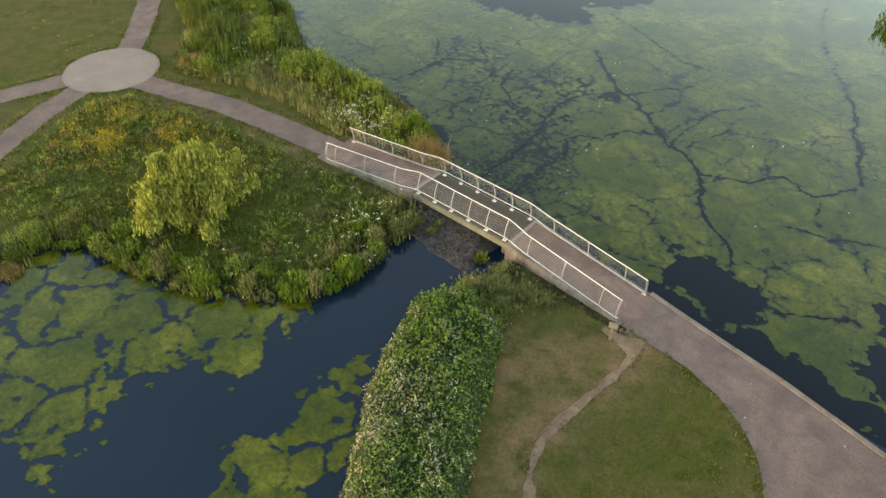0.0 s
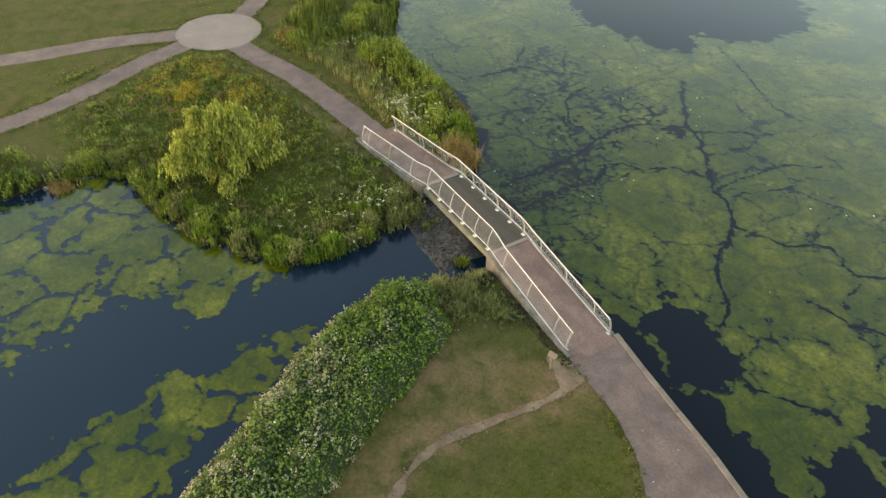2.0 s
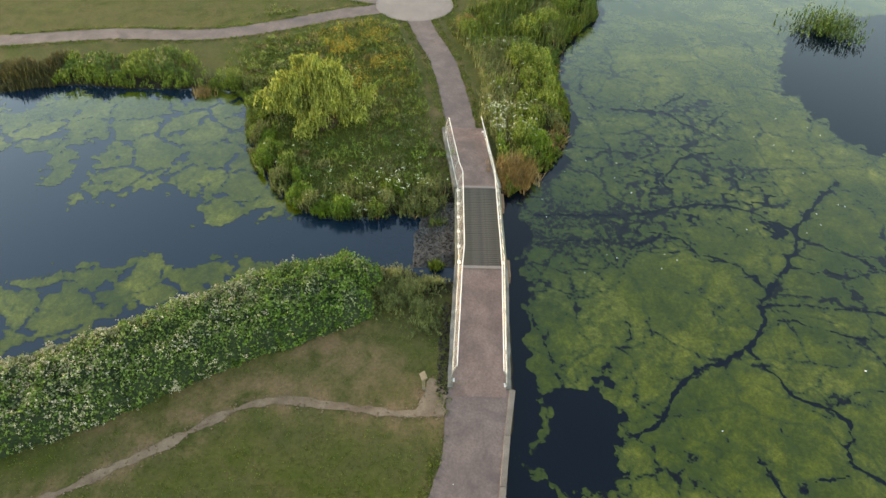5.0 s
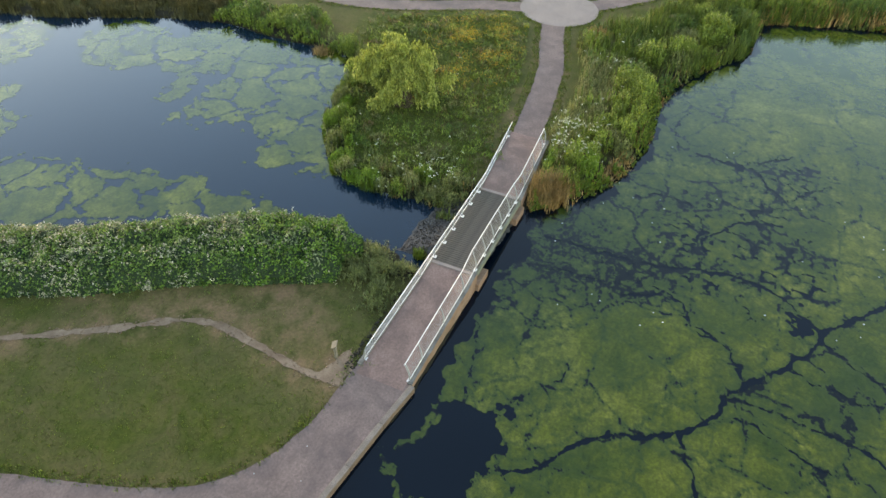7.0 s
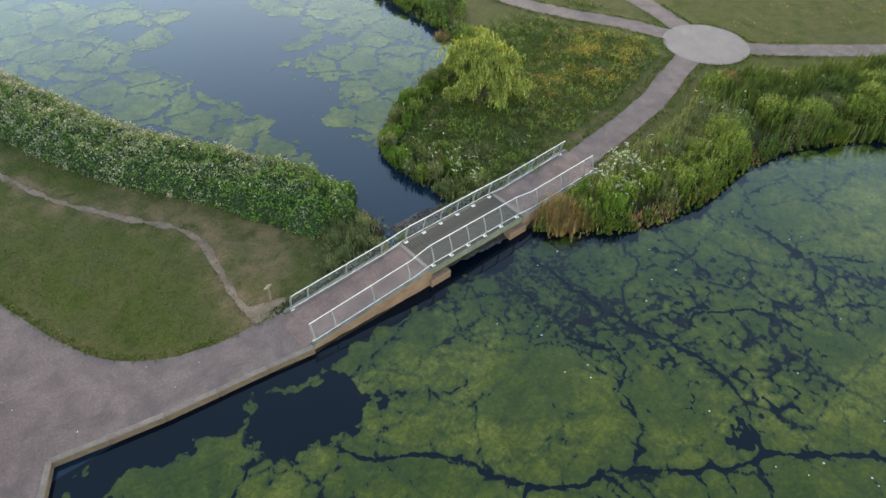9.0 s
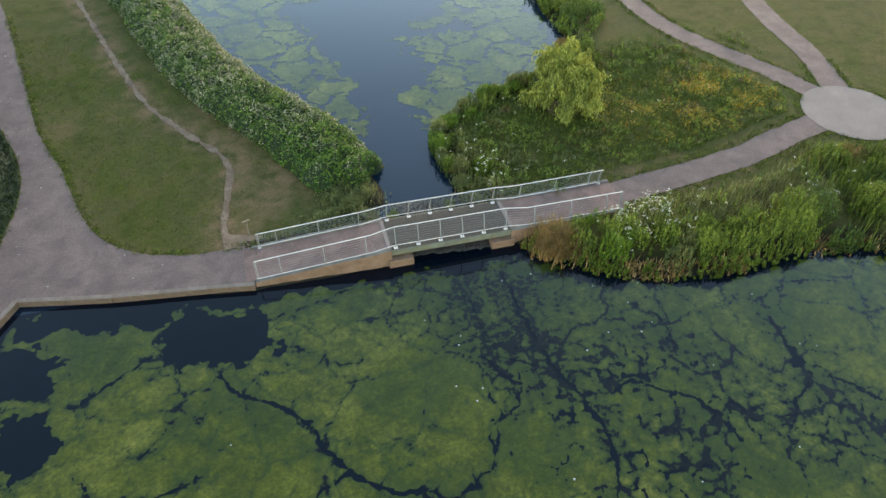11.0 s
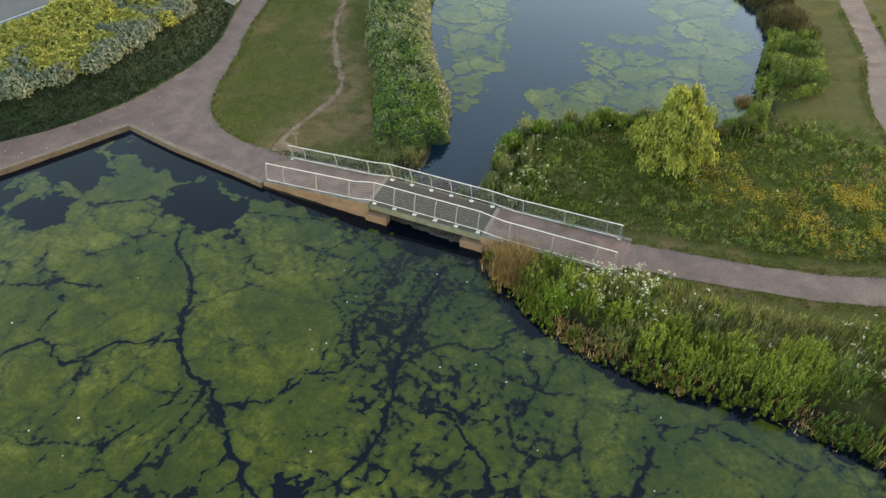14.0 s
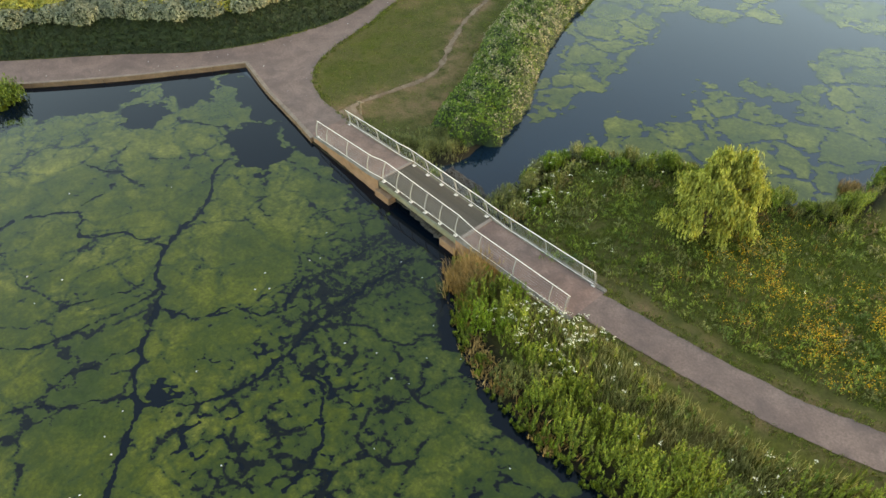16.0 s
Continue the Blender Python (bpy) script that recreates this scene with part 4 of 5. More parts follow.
# ---------------------------------------------------------------- steps up the bank
stairs = thing("steps", None, "nine pale concrete steps climbing the planted bank", "steps", kind="structure")
turn = math.degrees(math.atan2(STEP_WAY[1], STEP_WAY[0]))
for k in range(9):
    c = STEP_FOOT + STEP_WAY * (0.25 + 0.48 * k)
    st = part("step", box_mesh("step", (0.52, 2.1, 0.17 + 0.5), STEP, 0.02), stairs)
    st.matrix_local = pose(c[0], c[1], 0.31 + 0.165 * k - 0.5, 0, 0, turn)
for side in (-1, 1):
    a = STEP_FOOT + np.array((-STEP_WAY[1], STEP_WAY[0])) * side * 1.17
    b = a + STEP_WAY * 4.5
    verts = []
    for px, z in ((a, 0.52), (b, 2.0)):
        for w in (-0.1, 0.1):
            q = px + np.array((-STEP_WAY[1], STEP_WAY[0])) * w
            verts += [(q[0], q[1], z - 0.9), (q[0], q[1], z)]
    part("side_wall", mesh_of("side_wall", verts, [[0, 1, 3, 2], [4, 6, 7, 5], [1, 5, 7, 3], [0, 2, 6, 4], [0, 4, 5, 1], [2, 3, 7, 6]], STEP), stairs)

ROAD_EDGE = spline([(12.0, 5.7), (14.4, 6.9), (16.2, 9.2), (17.0, 14.0), (19.0, 20.5), (23.0, 28.0), (30.0, 38.0), (38.0, 50.0)])
road_area = np.vstack([ROAD_EDGE, [(60, 50), (60, -14), (22, -7), (15.9, 0.9), (12.4, 3.2)]])
thing("road", field_mesh("road", lambda x, y: signed(x, y, road_area), (11, -14, 44, 50), 0.4, lambda x, y: np.full(np.shape(x), 1.90), ROAD),
      "grey asphalt road beyond the planted bank", "road", kind="structure")
for shift in (0.25, 1.45):
    line = ROAD_EDGE[4:] + np.array((0.9, -0.45)) * shift
    thing("road_line", field_mesh("road_line", ribbon(line, 0.06, 0.0), (11, 2, 36, 46), 0.12, lambda x, y: np.full(np.shape(x), 1.908), WHITE),
          "thin white painted line on the asphalt road", "road marking", kind="structure")

# ---------------------------------------------------------------- plants: builders
RNG = np.random.RandomState(12)


def blades(at, tall, wide, spread, lean=(0, 0), curl=0.5, per=3):
    """Bent grass blades rising from each place: two quads narrowing to a tip."""
    n = len(at) * per
    base = np.repeat(at, per, axis=0) + np.column_stack([RNG.normal(0, spread, (n, 2)), np.zeros(n)])
    h = np.repeat(tall, per) * RNG.uniform(0.65, 1.1, n)
    a = RNG.uniform(0, 2 * np.pi, n)
    out = np.column_stack([np.cos(a) * curl + lean[0], np.sin(a) * curl + lean[1]]) * RNG.uniform(0.2, 1.0, (n, 1)) * h[:, None]
    side = np.column_stack([-np.sin(a), np.cos(a), np.zeros(n)]) * (wide * RNG.uniform(0.6, 1.2, n))[:, None]
    midp = base + np.column_stack([out * 0.35, h * 0.6])
    tip = base + np.column_stack([out, h])
    v = np.stack([base - side * 0.5, base + side * 0.5, midp + side * 0.45, midp - side * 0.45, tip], 1)
    v = v.reshape(-1, 3)
    k = np.arange(n)[:, None] * 5
    faces = np.vstack([k + np.array([[0, 1, 2]]), k + np.array([[0, 2, 3]]), k + np.array([[3, 2, 4]])])
    return v, faces


def leaves(at, normal, size, aspect=0.6, jitter=0.6):
    """Small folded leaves: two triangles each, facing about along normal."""
    n = len(at)
    nn = normal + RNG.normal(0, jitter, (n, 3))
    nn /= np.linalg.norm(nn, axis=1)[:, None] + 1e-9
    ref = RNG.normal(0, 1, (n, 3))
    u = np.cross(nn, ref)
    u /= np.linalg.norm(u, axis=1)[:, None] + 1e-9
    w = np.cross(nn, u)
    s = (size * RNG.uniform(0.6, 1.25, n))[:, None]
    v = np.stack([at - u * s * 0.5, at + w * s * aspect * 0.5 + nn * s * 0.12, at + u * s * 0.5, at - w * s * aspect * 0.5 + nn * s * 0.12], 1).reshape(-1, 3)
    k = np.arange(n)[:, None] * 4
    return v, np.vstack([k + np.array([[0, 1, 2]]), k + np.array([[0, 2, 3]])])


def clump(x, y, size, seed):
    """How high each place stands in the nearest tuft, 0 at its rim to 1 in its middle, and a number for that tuft."""
    i, j = np.floor(x / size), np.floor(y / size)
    best, tag = np.full(np.shape(x), 1e9), np.zeros(np.shape(x))
    for p in (-1, 0, 1):
        for q in (-1, 0, 1):
            cx = (i + p + 0.1 + 0.8 * hash2(i + p, j + q, seed)) * size
            cy = (j + q + 0.1 + 0.8 * hash2(i + p, j + q, seed + 7)) * size
            wide = size * (0.42 + 0.34 * hash2(i + p, j + q, seed + 11))
            d = np.hypot(x - cx, y - cy) / wide
            nearer = d < best
            best, tag = np.where(nearer, d, best), np.where(nearer, hash2(i + p, j + q, seed + 17), tag)
    return np.clip(1 - best ** 2, 0, 1), tag


def spikes(at, tall, leaf, turns=12, lean=(0.0, 0.0), spread=0.55):
    """Leafy upright stems: leaves set round each stem, pointing up and out."""
    n = len(at)
    vs, fs, off = [], [], 0
    tilt = RNG.normal(0, 0.09, (n, 2)) + np.array(lean)
    for k in range(turns):
        t = 0.18 + 0.82 * (k / (turns - 1)) ** 0.8
        a = RNG.uniform(0, 2 * np.pi, n)
        h = tall * t
        c = at + np.column_stack([tilt * h[:, None], h])
        L = (leaf * (1.15 - 0.55 * t) * RNG.uniform(0.7, 1.2, n))[:, None]
        out = np.column_stack([np.cos(a) * spread, np.sin(a) * spread, RNG.uniform(0.35, 1.0, n)])
        sidev = np.column_stack([-np.sin(a), np.cos(a), np.zeros(n)])
        v = np.stack([c, c + out * L * 0.55 + sidev * L * 0.15, c + out * L, c + out * L * 0.55 - sidev * L * 0.15], 1).reshape(-1, 3)
        i = np.arange(n)[:, None] * 4 + off
        vs.append(v)
        fs += [i + np.array([[0, 1, 2]]), i + np.array([[0, 2, 3]])]
        off += 4 * n
    return np.vstack(vs), np.vstack(fs)


def scatter(field, box, per_m2, seed):
    """Places on the ground where field > 0, as dense as field is high."""
    r = np.random.RandomState(seed)
    n = int((box[2] - box[0]) * (box[3] - box[1]) * per_m2)
    x, y = r.uniform(box[0], box[2], n), r.uniform(box[1], box[3], n)
    keep = field(x, y) > r.uniform(0, 1, n)
    x, y = x[keep], y[keep]
    return np.column_stack([x, y, np.maximum(ground_height(x, y), -0.15)])


def plant_stuff(name, pieces, label, category):
    """One object for each kind of growth nobody could count."""
    for k, (v, f, m) in enumerate(pieces):
        thing(name, mesh_of(name, v, f, m), label, category, kind="stuff")


def path_gap(x, y):
    """Distance from the nearest path's edge, negative on it."""
    d = np.minimum.reduce([line_distance(x, y, p)[0] - w for p, w in ((PATH_WEST, 1.05), (PATH_NORTH, 0.95), (PATH_FAR, 0.98), (PATH_POND, 0.95))])
    d = np.minimum(d, np.hypot(x - CIRCLE[0], y - CIRCLE[1]) - RADIUS)
    d = np.minimum(d, -signed(x, y, east_path))
    box = np.maximum(np.abs(y - np.interp(x, [END_W, JOINT_W, JOINT_E, END_E], [22.18, 22.8, 22.8, 22.53])) - 1.42, np.maximum(END_W - 0.5 - x, x - END_E))
    return np.minimum(d, box)


def paths_clear(x, y, gap=0.25):
    return path_gap(x, y) > gap


# ---------------------------------------------------------------- meadow and lawn grass
def meadow(x, y):
    d = -water_depth(x, y)
    on_point = smooth(-46, -42, x) * smooth(-16, -20, x) * smooth(5, 8, y) * smooth(24, 21, y)
    clear = np.minimum(line_distance(x, y, PATH_WEST)[0] - 1.9, np.minimum(line_distance(x, y, PATH_POND)[0] - 1.9, np.hypot(x - CIRCLE[0], y - CIRCLE[1]) - 4.1))
    return np.where((d > 0.1) & (clear > 0), on_point * (0.35 + 0.65 * fbm(x, y, 1.5, 131)), 0)


spots = scatter(meadow, (-46, 5, -17, 22), 60, 1)
tall = 0.07 + 0.15 * fbm(spots[:, 0], spots[:, 1], 2.2, 133)
plant_stuff("meadow_grass", [(*blades(spots, tall, 0.035, 0.06, curl=0.75, per=4), MEADOW)], "rough uncut green meadow grass round the willow", "grass")
spots = scatter(lambda x, y: meadow(x, y) * smooth(0.5, 0.7, fbm(x, y, 1.1, 137)), (-46, 5, -17, 22), 4, 2)
plant_stuff("dry_stems", [(*blades(spots, np.full(len(spots), 0.5), 0.03, 0.08, curl=0.35, per=3), STRAW)], "thin straw-coloured grass stems in the meadow", "grass")


spots = scatter(lambda x, y: meadow(x, y) * smooth(0.10, 0.45, clump(x, y, 0.95, 301)[0]) * smooth(0.28, 0.50, fbm(x, y, 2.4, 303)), (-46, 5, -17, 22), 46, 17)
dome, tag = clump(spots[:, 0], spots[:, 1], 0.95, 301)
tall = (0.16 + 0.36 * ((tag * 4.7) % 1.0)) * (0.4 + 0.6 * dome)
for low, high, m, label in ((0.0, 0.45, "HERB", "low leafy green tussocks dotted over the meadow"), (0.45, 0.72, "CLUMP", "grey-green grassy tussocks dotted over the meadow"),
                            (0.72, 0.88, "DARKHERB", "dark green weed clumps in the meadow grass"), (0.88, 1.01, "STRAW", "dry straw-brown tussocks in the meadow grass")):
    pick = (tag >= low) & (tag < high)
    plant_stuff("meadow_tussocks", [(*spikes(spots[pick], tall[pick], 0.19, 7, spread=0.7), {"HERB": HERB, "CLUMP": CLUMP, "DARKHERB": DARKHERB, "STRAW": STRAW}[m])], label, "grass")


def lawn(x, y):
    d = -water_depth(x, y)
    ok = (d > 0.3) & paths_clear(x, y, 0.04) & (signed(x, y, mound_edge) < 0)
    return np.where(ok, 0.25 + 0.75 * fbm(x, y, 1.2, 139), 0)


spots = scatter(lambda x, y: lawn(x, y) * (line_distance(x, y, DIRT)[0] > 0.35) * (1 - worn_at(x, y)), (-14, -6, 8, 21.4), 40, 3)
plant_stuff("lawn_grass", [(*blades(spots, np.full(len(spots), 0.055), 0.03, 0.06, curl=0.8, per=3), MEADOW)], "short mown lawn grass beside the path", "grass")


def verge(x, y):
    """The ragged rim of grass along every path."""
    gap_ = path_gap(x, y)
    return np.where((gap_ > -0.14) & (gap_ < 0.40) & (water_depth(x, y) < -0.3), smooth(0.22, 0.5, fbm(x, y, 0.8, 145)), 0)


spots = np.vstack([scatter(verge, box, 55, 18) for box in ((-52, 12, -26, 26), (-8, -10, 9, 22), (-46, -12, -36, 12))])
plant_stuff("verge_grass", [(*blades(spots, np.full(len(spots), 0.11), 0.03, 0.05, curl=0.8, per=4), MEADOW)], "ragged green grass along the path edges", "grass")


def ragwort(x, y):
    p = np.exp(-(((x + 37.0) / 3.9) ** 2 + ((y - 14.4) / 2.5) ** 2)) + 0.25 * np.exp(-(((x + 30.5) / 2.2) ** 2 + ((y - 12.5) / 2.0) ** 2))
    return p * (0.05 + 0.95 * smooth(0.42, 0.62, fbm(x, y, 1.5, 141, 5))) * meadow(x, y)


spots = scatter(ragwort, (-44, 8, -28, 19), 62, 4)
spots[:, 2] += RNG.uniform(0.25, 0.5, len(spots))
heads = np.repeat(spots, 9, axis=0) + RNG.normal(0, 0.17, (9 * len(spots), 3)) * (1, 1, 0.3)
plant_stuff("yellow_flowers", [(*leaves(heads, np.tile((0, 0, 1.0), (len(heads), 1)), np.full(len(heads), 0.055), 0.9, 0.35), YELLOW)],
            "drift of small golden yellow wild flowers in meadow", "flowers")
stems = spots.copy()
stems[:, 2] = ground_height(stems[:, 0], stems[:, 1])
plant_stuff("flower_stems", [(*spikes(stems, np.full(len(stems), 0.38), 0.16, 6), HERB)], "leafy green stems under the yellow flowers", "flowers")


spots = scatter(lambda x, y: np.where(paths_clear(x, y, 1.0), smooth(0.52, 0.70, fbm(x, y, 2.6, 143)), 0), (-70, 16, -50, 34), 3.0, 16)
spots[:, 2] += 0.08
plant_stuff("lawn_flowers", [(*leaves(spots, np.tile((0, 0, 1.0), (len(spots), 1)), np.full(len(spots), 0.09), 0.9, 0.35), YELLOW)],
            "scattered small yellow flowers in the mown grass", "flowers")


# ---------------------------------------------------------------- tall growth on the banks
def point_bank(x, y):
    d = -signed(x, y, pond_edge)
    by_bridge = np.exp(-(((x + 20.9) / 1.8) ** 2 + ((y - 18.4) / 2.0) ** 2))
    near = smooth(1.9 + 1.0 * by_bridge, 0.5 + 1.0 * by_bridge, d) * (d > -0.4) * (x < -18) * (y > 4.5) * (x > -33)
    return np.where(paths_clear(x, y, 0.3), near * np.clip(0.04 + 0.96 * smooth(0.05, 0.35, clump(x, y, 1.25, 151)[0]) + 0.3 * by_bridge, 0, 1), 0)


spots = scatter(point_bank, (-33, 4, -17.5, 21.2), 88, 5)
dome, tag = clump(spots[:, 0], spots[:, 1], 1.25, 151)
tall = (0.5 + 0.75 * ((tag * 7.3) % 1.0)) * (0.25 + 0.75 * np.sqrt(dome))
soft_ones = tag + 0.3 * smooth(-24, -20, spots[:, 0]) > 0.72
fresh = (tag < 0.22) & ~soft_ones
plain = ~soft_ones & ~fresh
plant_stuff("bank_herbs", [(*spikes(spots[plain], tall[plain], 0.21, 15), HERB)], "leafy green waterside herbs crowding the pond bank", "plants")
plant_stuff("bank_herbs", [(*spikes(spots[soft_ones], tall[soft_ones], 0.18, 15), CLUMP)], "paler grey-green herbs crowding the pond bank", "plants")
plant_stuff("bank_herbs", [(*spikes(spots[fresh], tall[fresh], 0.21, 15), LIME)], "fresh bright green herbs on the pond bank", "plants")
spots = scatter(lambda x, y: point_bank(x, y) * smooth(0.46, 0.62, fbm(x, y, 1.4, 155)), (-33, 4, -17.5, 21.2), 16, 6)
tall = 0.7 + 0.6 * fbm(spots[:, 0], spots[:, 1], 1.2, 157)
plant_stuff("bank_reeds", [(*blades(spots, tall, 0.05, 0.07, curl=0.32, per=4), REED)], "long narrow reed leaves leaning over the pond edge", "reeds")
spots = scatter(lambda x, y: point_bank(x, y) * smooth(0.6, 0.75, fbm(x, y, 1.6, 159)), (-33, 4, -17.5, 21.2), 18, 7)
plant_stuff("rusty_sedge", [(*blades(spots, np.full(len(spots), 0.5), 0.05, 0.1, curl=0.6, per=4), RUST)], "rust-brown dead sedge at the water line", "sedge")


def reed_bank(x, y):
    d = -signed(x, y, lake_edge)
    wide = np.interp(x, [-54, -47, -43, -40, -35, -31, -28, -24, -21], [5.4, 7.8, 8.4, 8.4, 7.6, 6.8, 6.0, 3.0, 0.9])
    return np.where((d > -0.45) & (d < wide) & (y > np.interp(x, [-31.0, -26.5], [22.0, 23.6])) & (x < -21.0) & (path_gap(x, y) > np.interp(x, [-33.0, -29.0], [1.15, 0.3]) + 0.5 * (fbm(x, y, 1.5, 168) - 0.5)), 1.0, 0)


BOX = (-60, 22, -20.5, 48)
def bank_tufts(x, y):
    """Small tufts by the bridge, broad bushes further along."""
    small, one_ = clump(x, y, 1.3, 161)
    broad, two_ = clump(x, y, 2.3, 166)
    far = fbm(x, y, 2.0, 164) < smooth(-31, -37, x)
    return np.where(far, broad, small), np.where(far, two_, one_), far


def bank_density(x, y):
    strip = smooth(2.7, 3.7, -signed(x, y, lake_edge) + 1.2 * (fbm(x, y, 1.5, 162) - 0.5)) * smooth(-44, -37, x)
    return reed_bank(x, y) * (0.10 + 0.90 * smooth(0.05, 0.35, bank_tufts(x, y)[0])) * (1 - 0.92 * strip)


spots = scatter(bank_density, BOX, 36, 8)
d = -signed(spots[:, 0], spots[:, 1], lake_edge)
dome, tag, far = bank_tufts(spots[:, 0], spots[:, 1])
tall = (0.85 + 0.75 * ((tag * 5.7) % 1.0) + 0.25 * far) * (0.30 + 0.70 * np.sqrt(dome)) * smooth(-1.0, 0.9, d) * (1 - 0.40 * smooth(2.5, 5.0, d))
lime = (tag > 0.62) & (spots[:, 0] > -26.5)
grey = (tag < 0.12) & ~lime
dusk = far & (tag > 0.55) & ~lime
plain = ~lime & ~grey & ~dusk
plant_stuff("tall_herbs", [(*spikes(spots[plain], tall[plain] * 1.08, 0.25, 22, spread=0.46), HERB)], "dense tall green herbs on the lake bank", "plants")
plant_stuff("bright_herbs", [(*spikes(spots[lime], tall[lime] * 1.08, 0.25, 21, spread=0.46), LIME)], "bright lime-green leafy stems on the lake bank", "plants")
plant_stuff("grey_herbs", [(*spikes(spots[grey], tall[grey], 0.22, 15), CLUMP)], "grey-green leafy stems on the lake bank", "plants")
plant_stuff("dark_bushes", [(*spikes(spots[dusk], tall[dusk], 0.26, 16), DARKHERB)], "rounded dark green bushes along the lake bank", "plants")
spots = scatter(lambda x, y: reed_bank(x, y) * smooth(-37, -44, x) * smooth(0.35, 0.55, fbm(x, y, 2.2, 167)), BOX, 20, 9)
plant_stuff("lake_reeds", [(*blades(spots, 1.2 + 0.6 * fbm(spots[:, 0], spots[:, 1], 1.5, 169), 0.05, 0.08, curl=0.3, per=4), REED)],
            "tall green reeds along the lake shore", "reeds")
spots = scatter(lambda x, y: reed_bank(x, y) * smooth(2.3, 3.6, -signed(x, y, lake_edge)) * (0.4 + 0.6 * fbm(x, y, 1.2, 171)), BOX, 48, 10)
plant_stuff("pale_grass", [(*blades(spots, 0.3 + 0.55 * fbm(spots[:, 0], spots[:, 1], 1.3, 172), 0.028, 0.11, curl=0.5, per=5), SEED)], "pale seeding grass between herbs and path", "grass")
spots = scatter(lambda x, y: reed_bank(x, y) * (np.abs(signed(x, y, lake_edge)) < 0.55) * smooth(0.50, 0.60, fbm(x, y, 1.4, 173)), BOX, 40, 11)
plant_stuff("rusty_sedge", [(*blades(spots, np.full(len(spots), 0.36), 0.06, 0.12, curl=0.9, per=4), RUST)], "rust-brown dead stems at the lake edge", "sedge")


def sedge_tuft(name, x, y, r, h, count, m, label):
    at = np.column_stack([x + RNG.normal(0, r * 0.45, count), y + RNG.normal(0, r * 0.45, count), np.zeros(count)])
    at[:, 2] = np.maximum(ground_height(at[:, 0], at[:, 1]), -0.1)
    v, f = blades(at, np.full(count, h), 0.035, 0.04, curl=0.65, per=5)
    return thing(name, mesh_of(name, v, f, m), label, "grass tuft")


sedge_tuft("sedge_tuft", -22.6, 25.1, 1.0, 1.1, 460, RUST, "big rust-brown sedge tuft against the bridge wall")
sedge_tuft("sedge_tuft", -23.3, 25.5, 0.6, 0.9, 120, STRAW, "pale straw-brown sedge tuft beside the lake")
def wispy_clump(x, y, r, h, count):
    """Loose grass and weeds: leafy stems, tallest in the middle, with thin blades between."""
    at = np.column_stack([x + RNG.normal(0, r * 0.5, count), y + RNG.normal(0, r * 0.5, count), np.zeros(count)])
    at[:, 2] = np.maximum(ground_height(at[:, 0], at[:, 1]), -0.1)
    off = np.hypot(at[:, 0] - x, at[:, 1] - y) / r
    tall = h * (0.35 + 0.65 * np.exp(-off ** 2)) * RNG.uniform(0.6, 1.1, count)
    v1, f1 = spikes(at, tall, 0.17, 8, spread=0.7)
    v2, f2 = blades(at[::2], tall[::2] * 1.25, 0.02, 0.06, curl=0.7, per=3)
    me = mesh_of("grass_clump", np.vstack([v1, v2]), np.vstack([f1, f2 + len(v1)]), CLUMP)
    me.materials.append(SEED)
    me.polygons.foreach_set("material_index", np.repeat([0, 1], [len(f1), len(f2)]).astype(np.int32))
    return thing("grass_clump", me, "wispy grey-green long grass clump beside the bridge ramp", "grass tuft")


for gx_, gy_, gr, gh, gn in ((-14.0, 18.5, 0.9, 0.6, 170), (-13.1, 19.4, 0.9, 0.6, 170), (-12.3, 18.6, 0.8, 0.5, 140), (-11.9, 19.9, 0.8, 0.45, 140), (-10.9, 20.2, 0.7, 0.32, 100), (-13.7, 20.4, 0.7, 0.5, 120),
                             (-12.9, 17.8, 0.7, 0.5, 110)):
    wispy_clump(gx_, gy_, gr, gh, gn)
sedge_tuft("grass_clump", -15.1, 20.6, 0.3, 0.55, 60, HERB, "small green tuft on the gravel under the bridge")
sedge_tuft("sedge_tuft", -42.6, 22.6, 0.65, 0.75, 200, RUST, "round red-brown bush beside the footpath")
sedge_tuft("sedge_tuft", -31.6, 4.6, 0.7, 0.5, 120, RUST, "rust-brown sedge at the pond inlet")

# white umbels
def umbel_field(x, y):
    near = np.exp(-(((x + 27.8) / 2.4) ** 2 + ((y - 24.9) / 1.2) ** 2)) + 0.05 * np.exp(-(((x + 37.5) / 5.5) ** 2 + ((y - 25.0) / 1.8) ** 2))
    pond = 0.50 * np.exp(-(((x + 21.5) / 2.2) ** 2 + ((y - 17.6) / 2.6) ** 2)) + 0.006 * (x > -34) * (y < 20)
    return (reed_bank(x, y) * near + np.maximum(point_bank(x, y), 0.5 * meadow(x, y)) * pond) * smooth(0.35, 0.6, fbm(x, y, 0.9, 181))


spots = scatter(umbel_field, (-48, 8, -18, 29), 34, 12)
top = spots.copy()
top[:, 2] += RNG.uniform(0.8, 1.25, len(spots)) * np.where(spots[:, 1] > 22, 1.0, 0.75)
flat = np.repeat(top, 5, axis=0) + np.column_stack([RNG.normal(0, 0.05, (5 * len(top), 2)), RNG.normal(0, 0.012, 5 * len(top))])
plant_stuff("white_umbels", [(*leaves(flat, np.tile((0, 0, 1.0), (len(flat), 1)), np.full(len(flat), 0.06), 0.9, 0.2), UMBEL)],
            "flat white umbel flower heads above the bank", "flowers")
plant_stuff("umbel_stems", [(*spikes(spots, top[:, 2] - spots[:, 2], 0.2, 7), HERB)], "green stems of the white umbel flowers", "flowers")


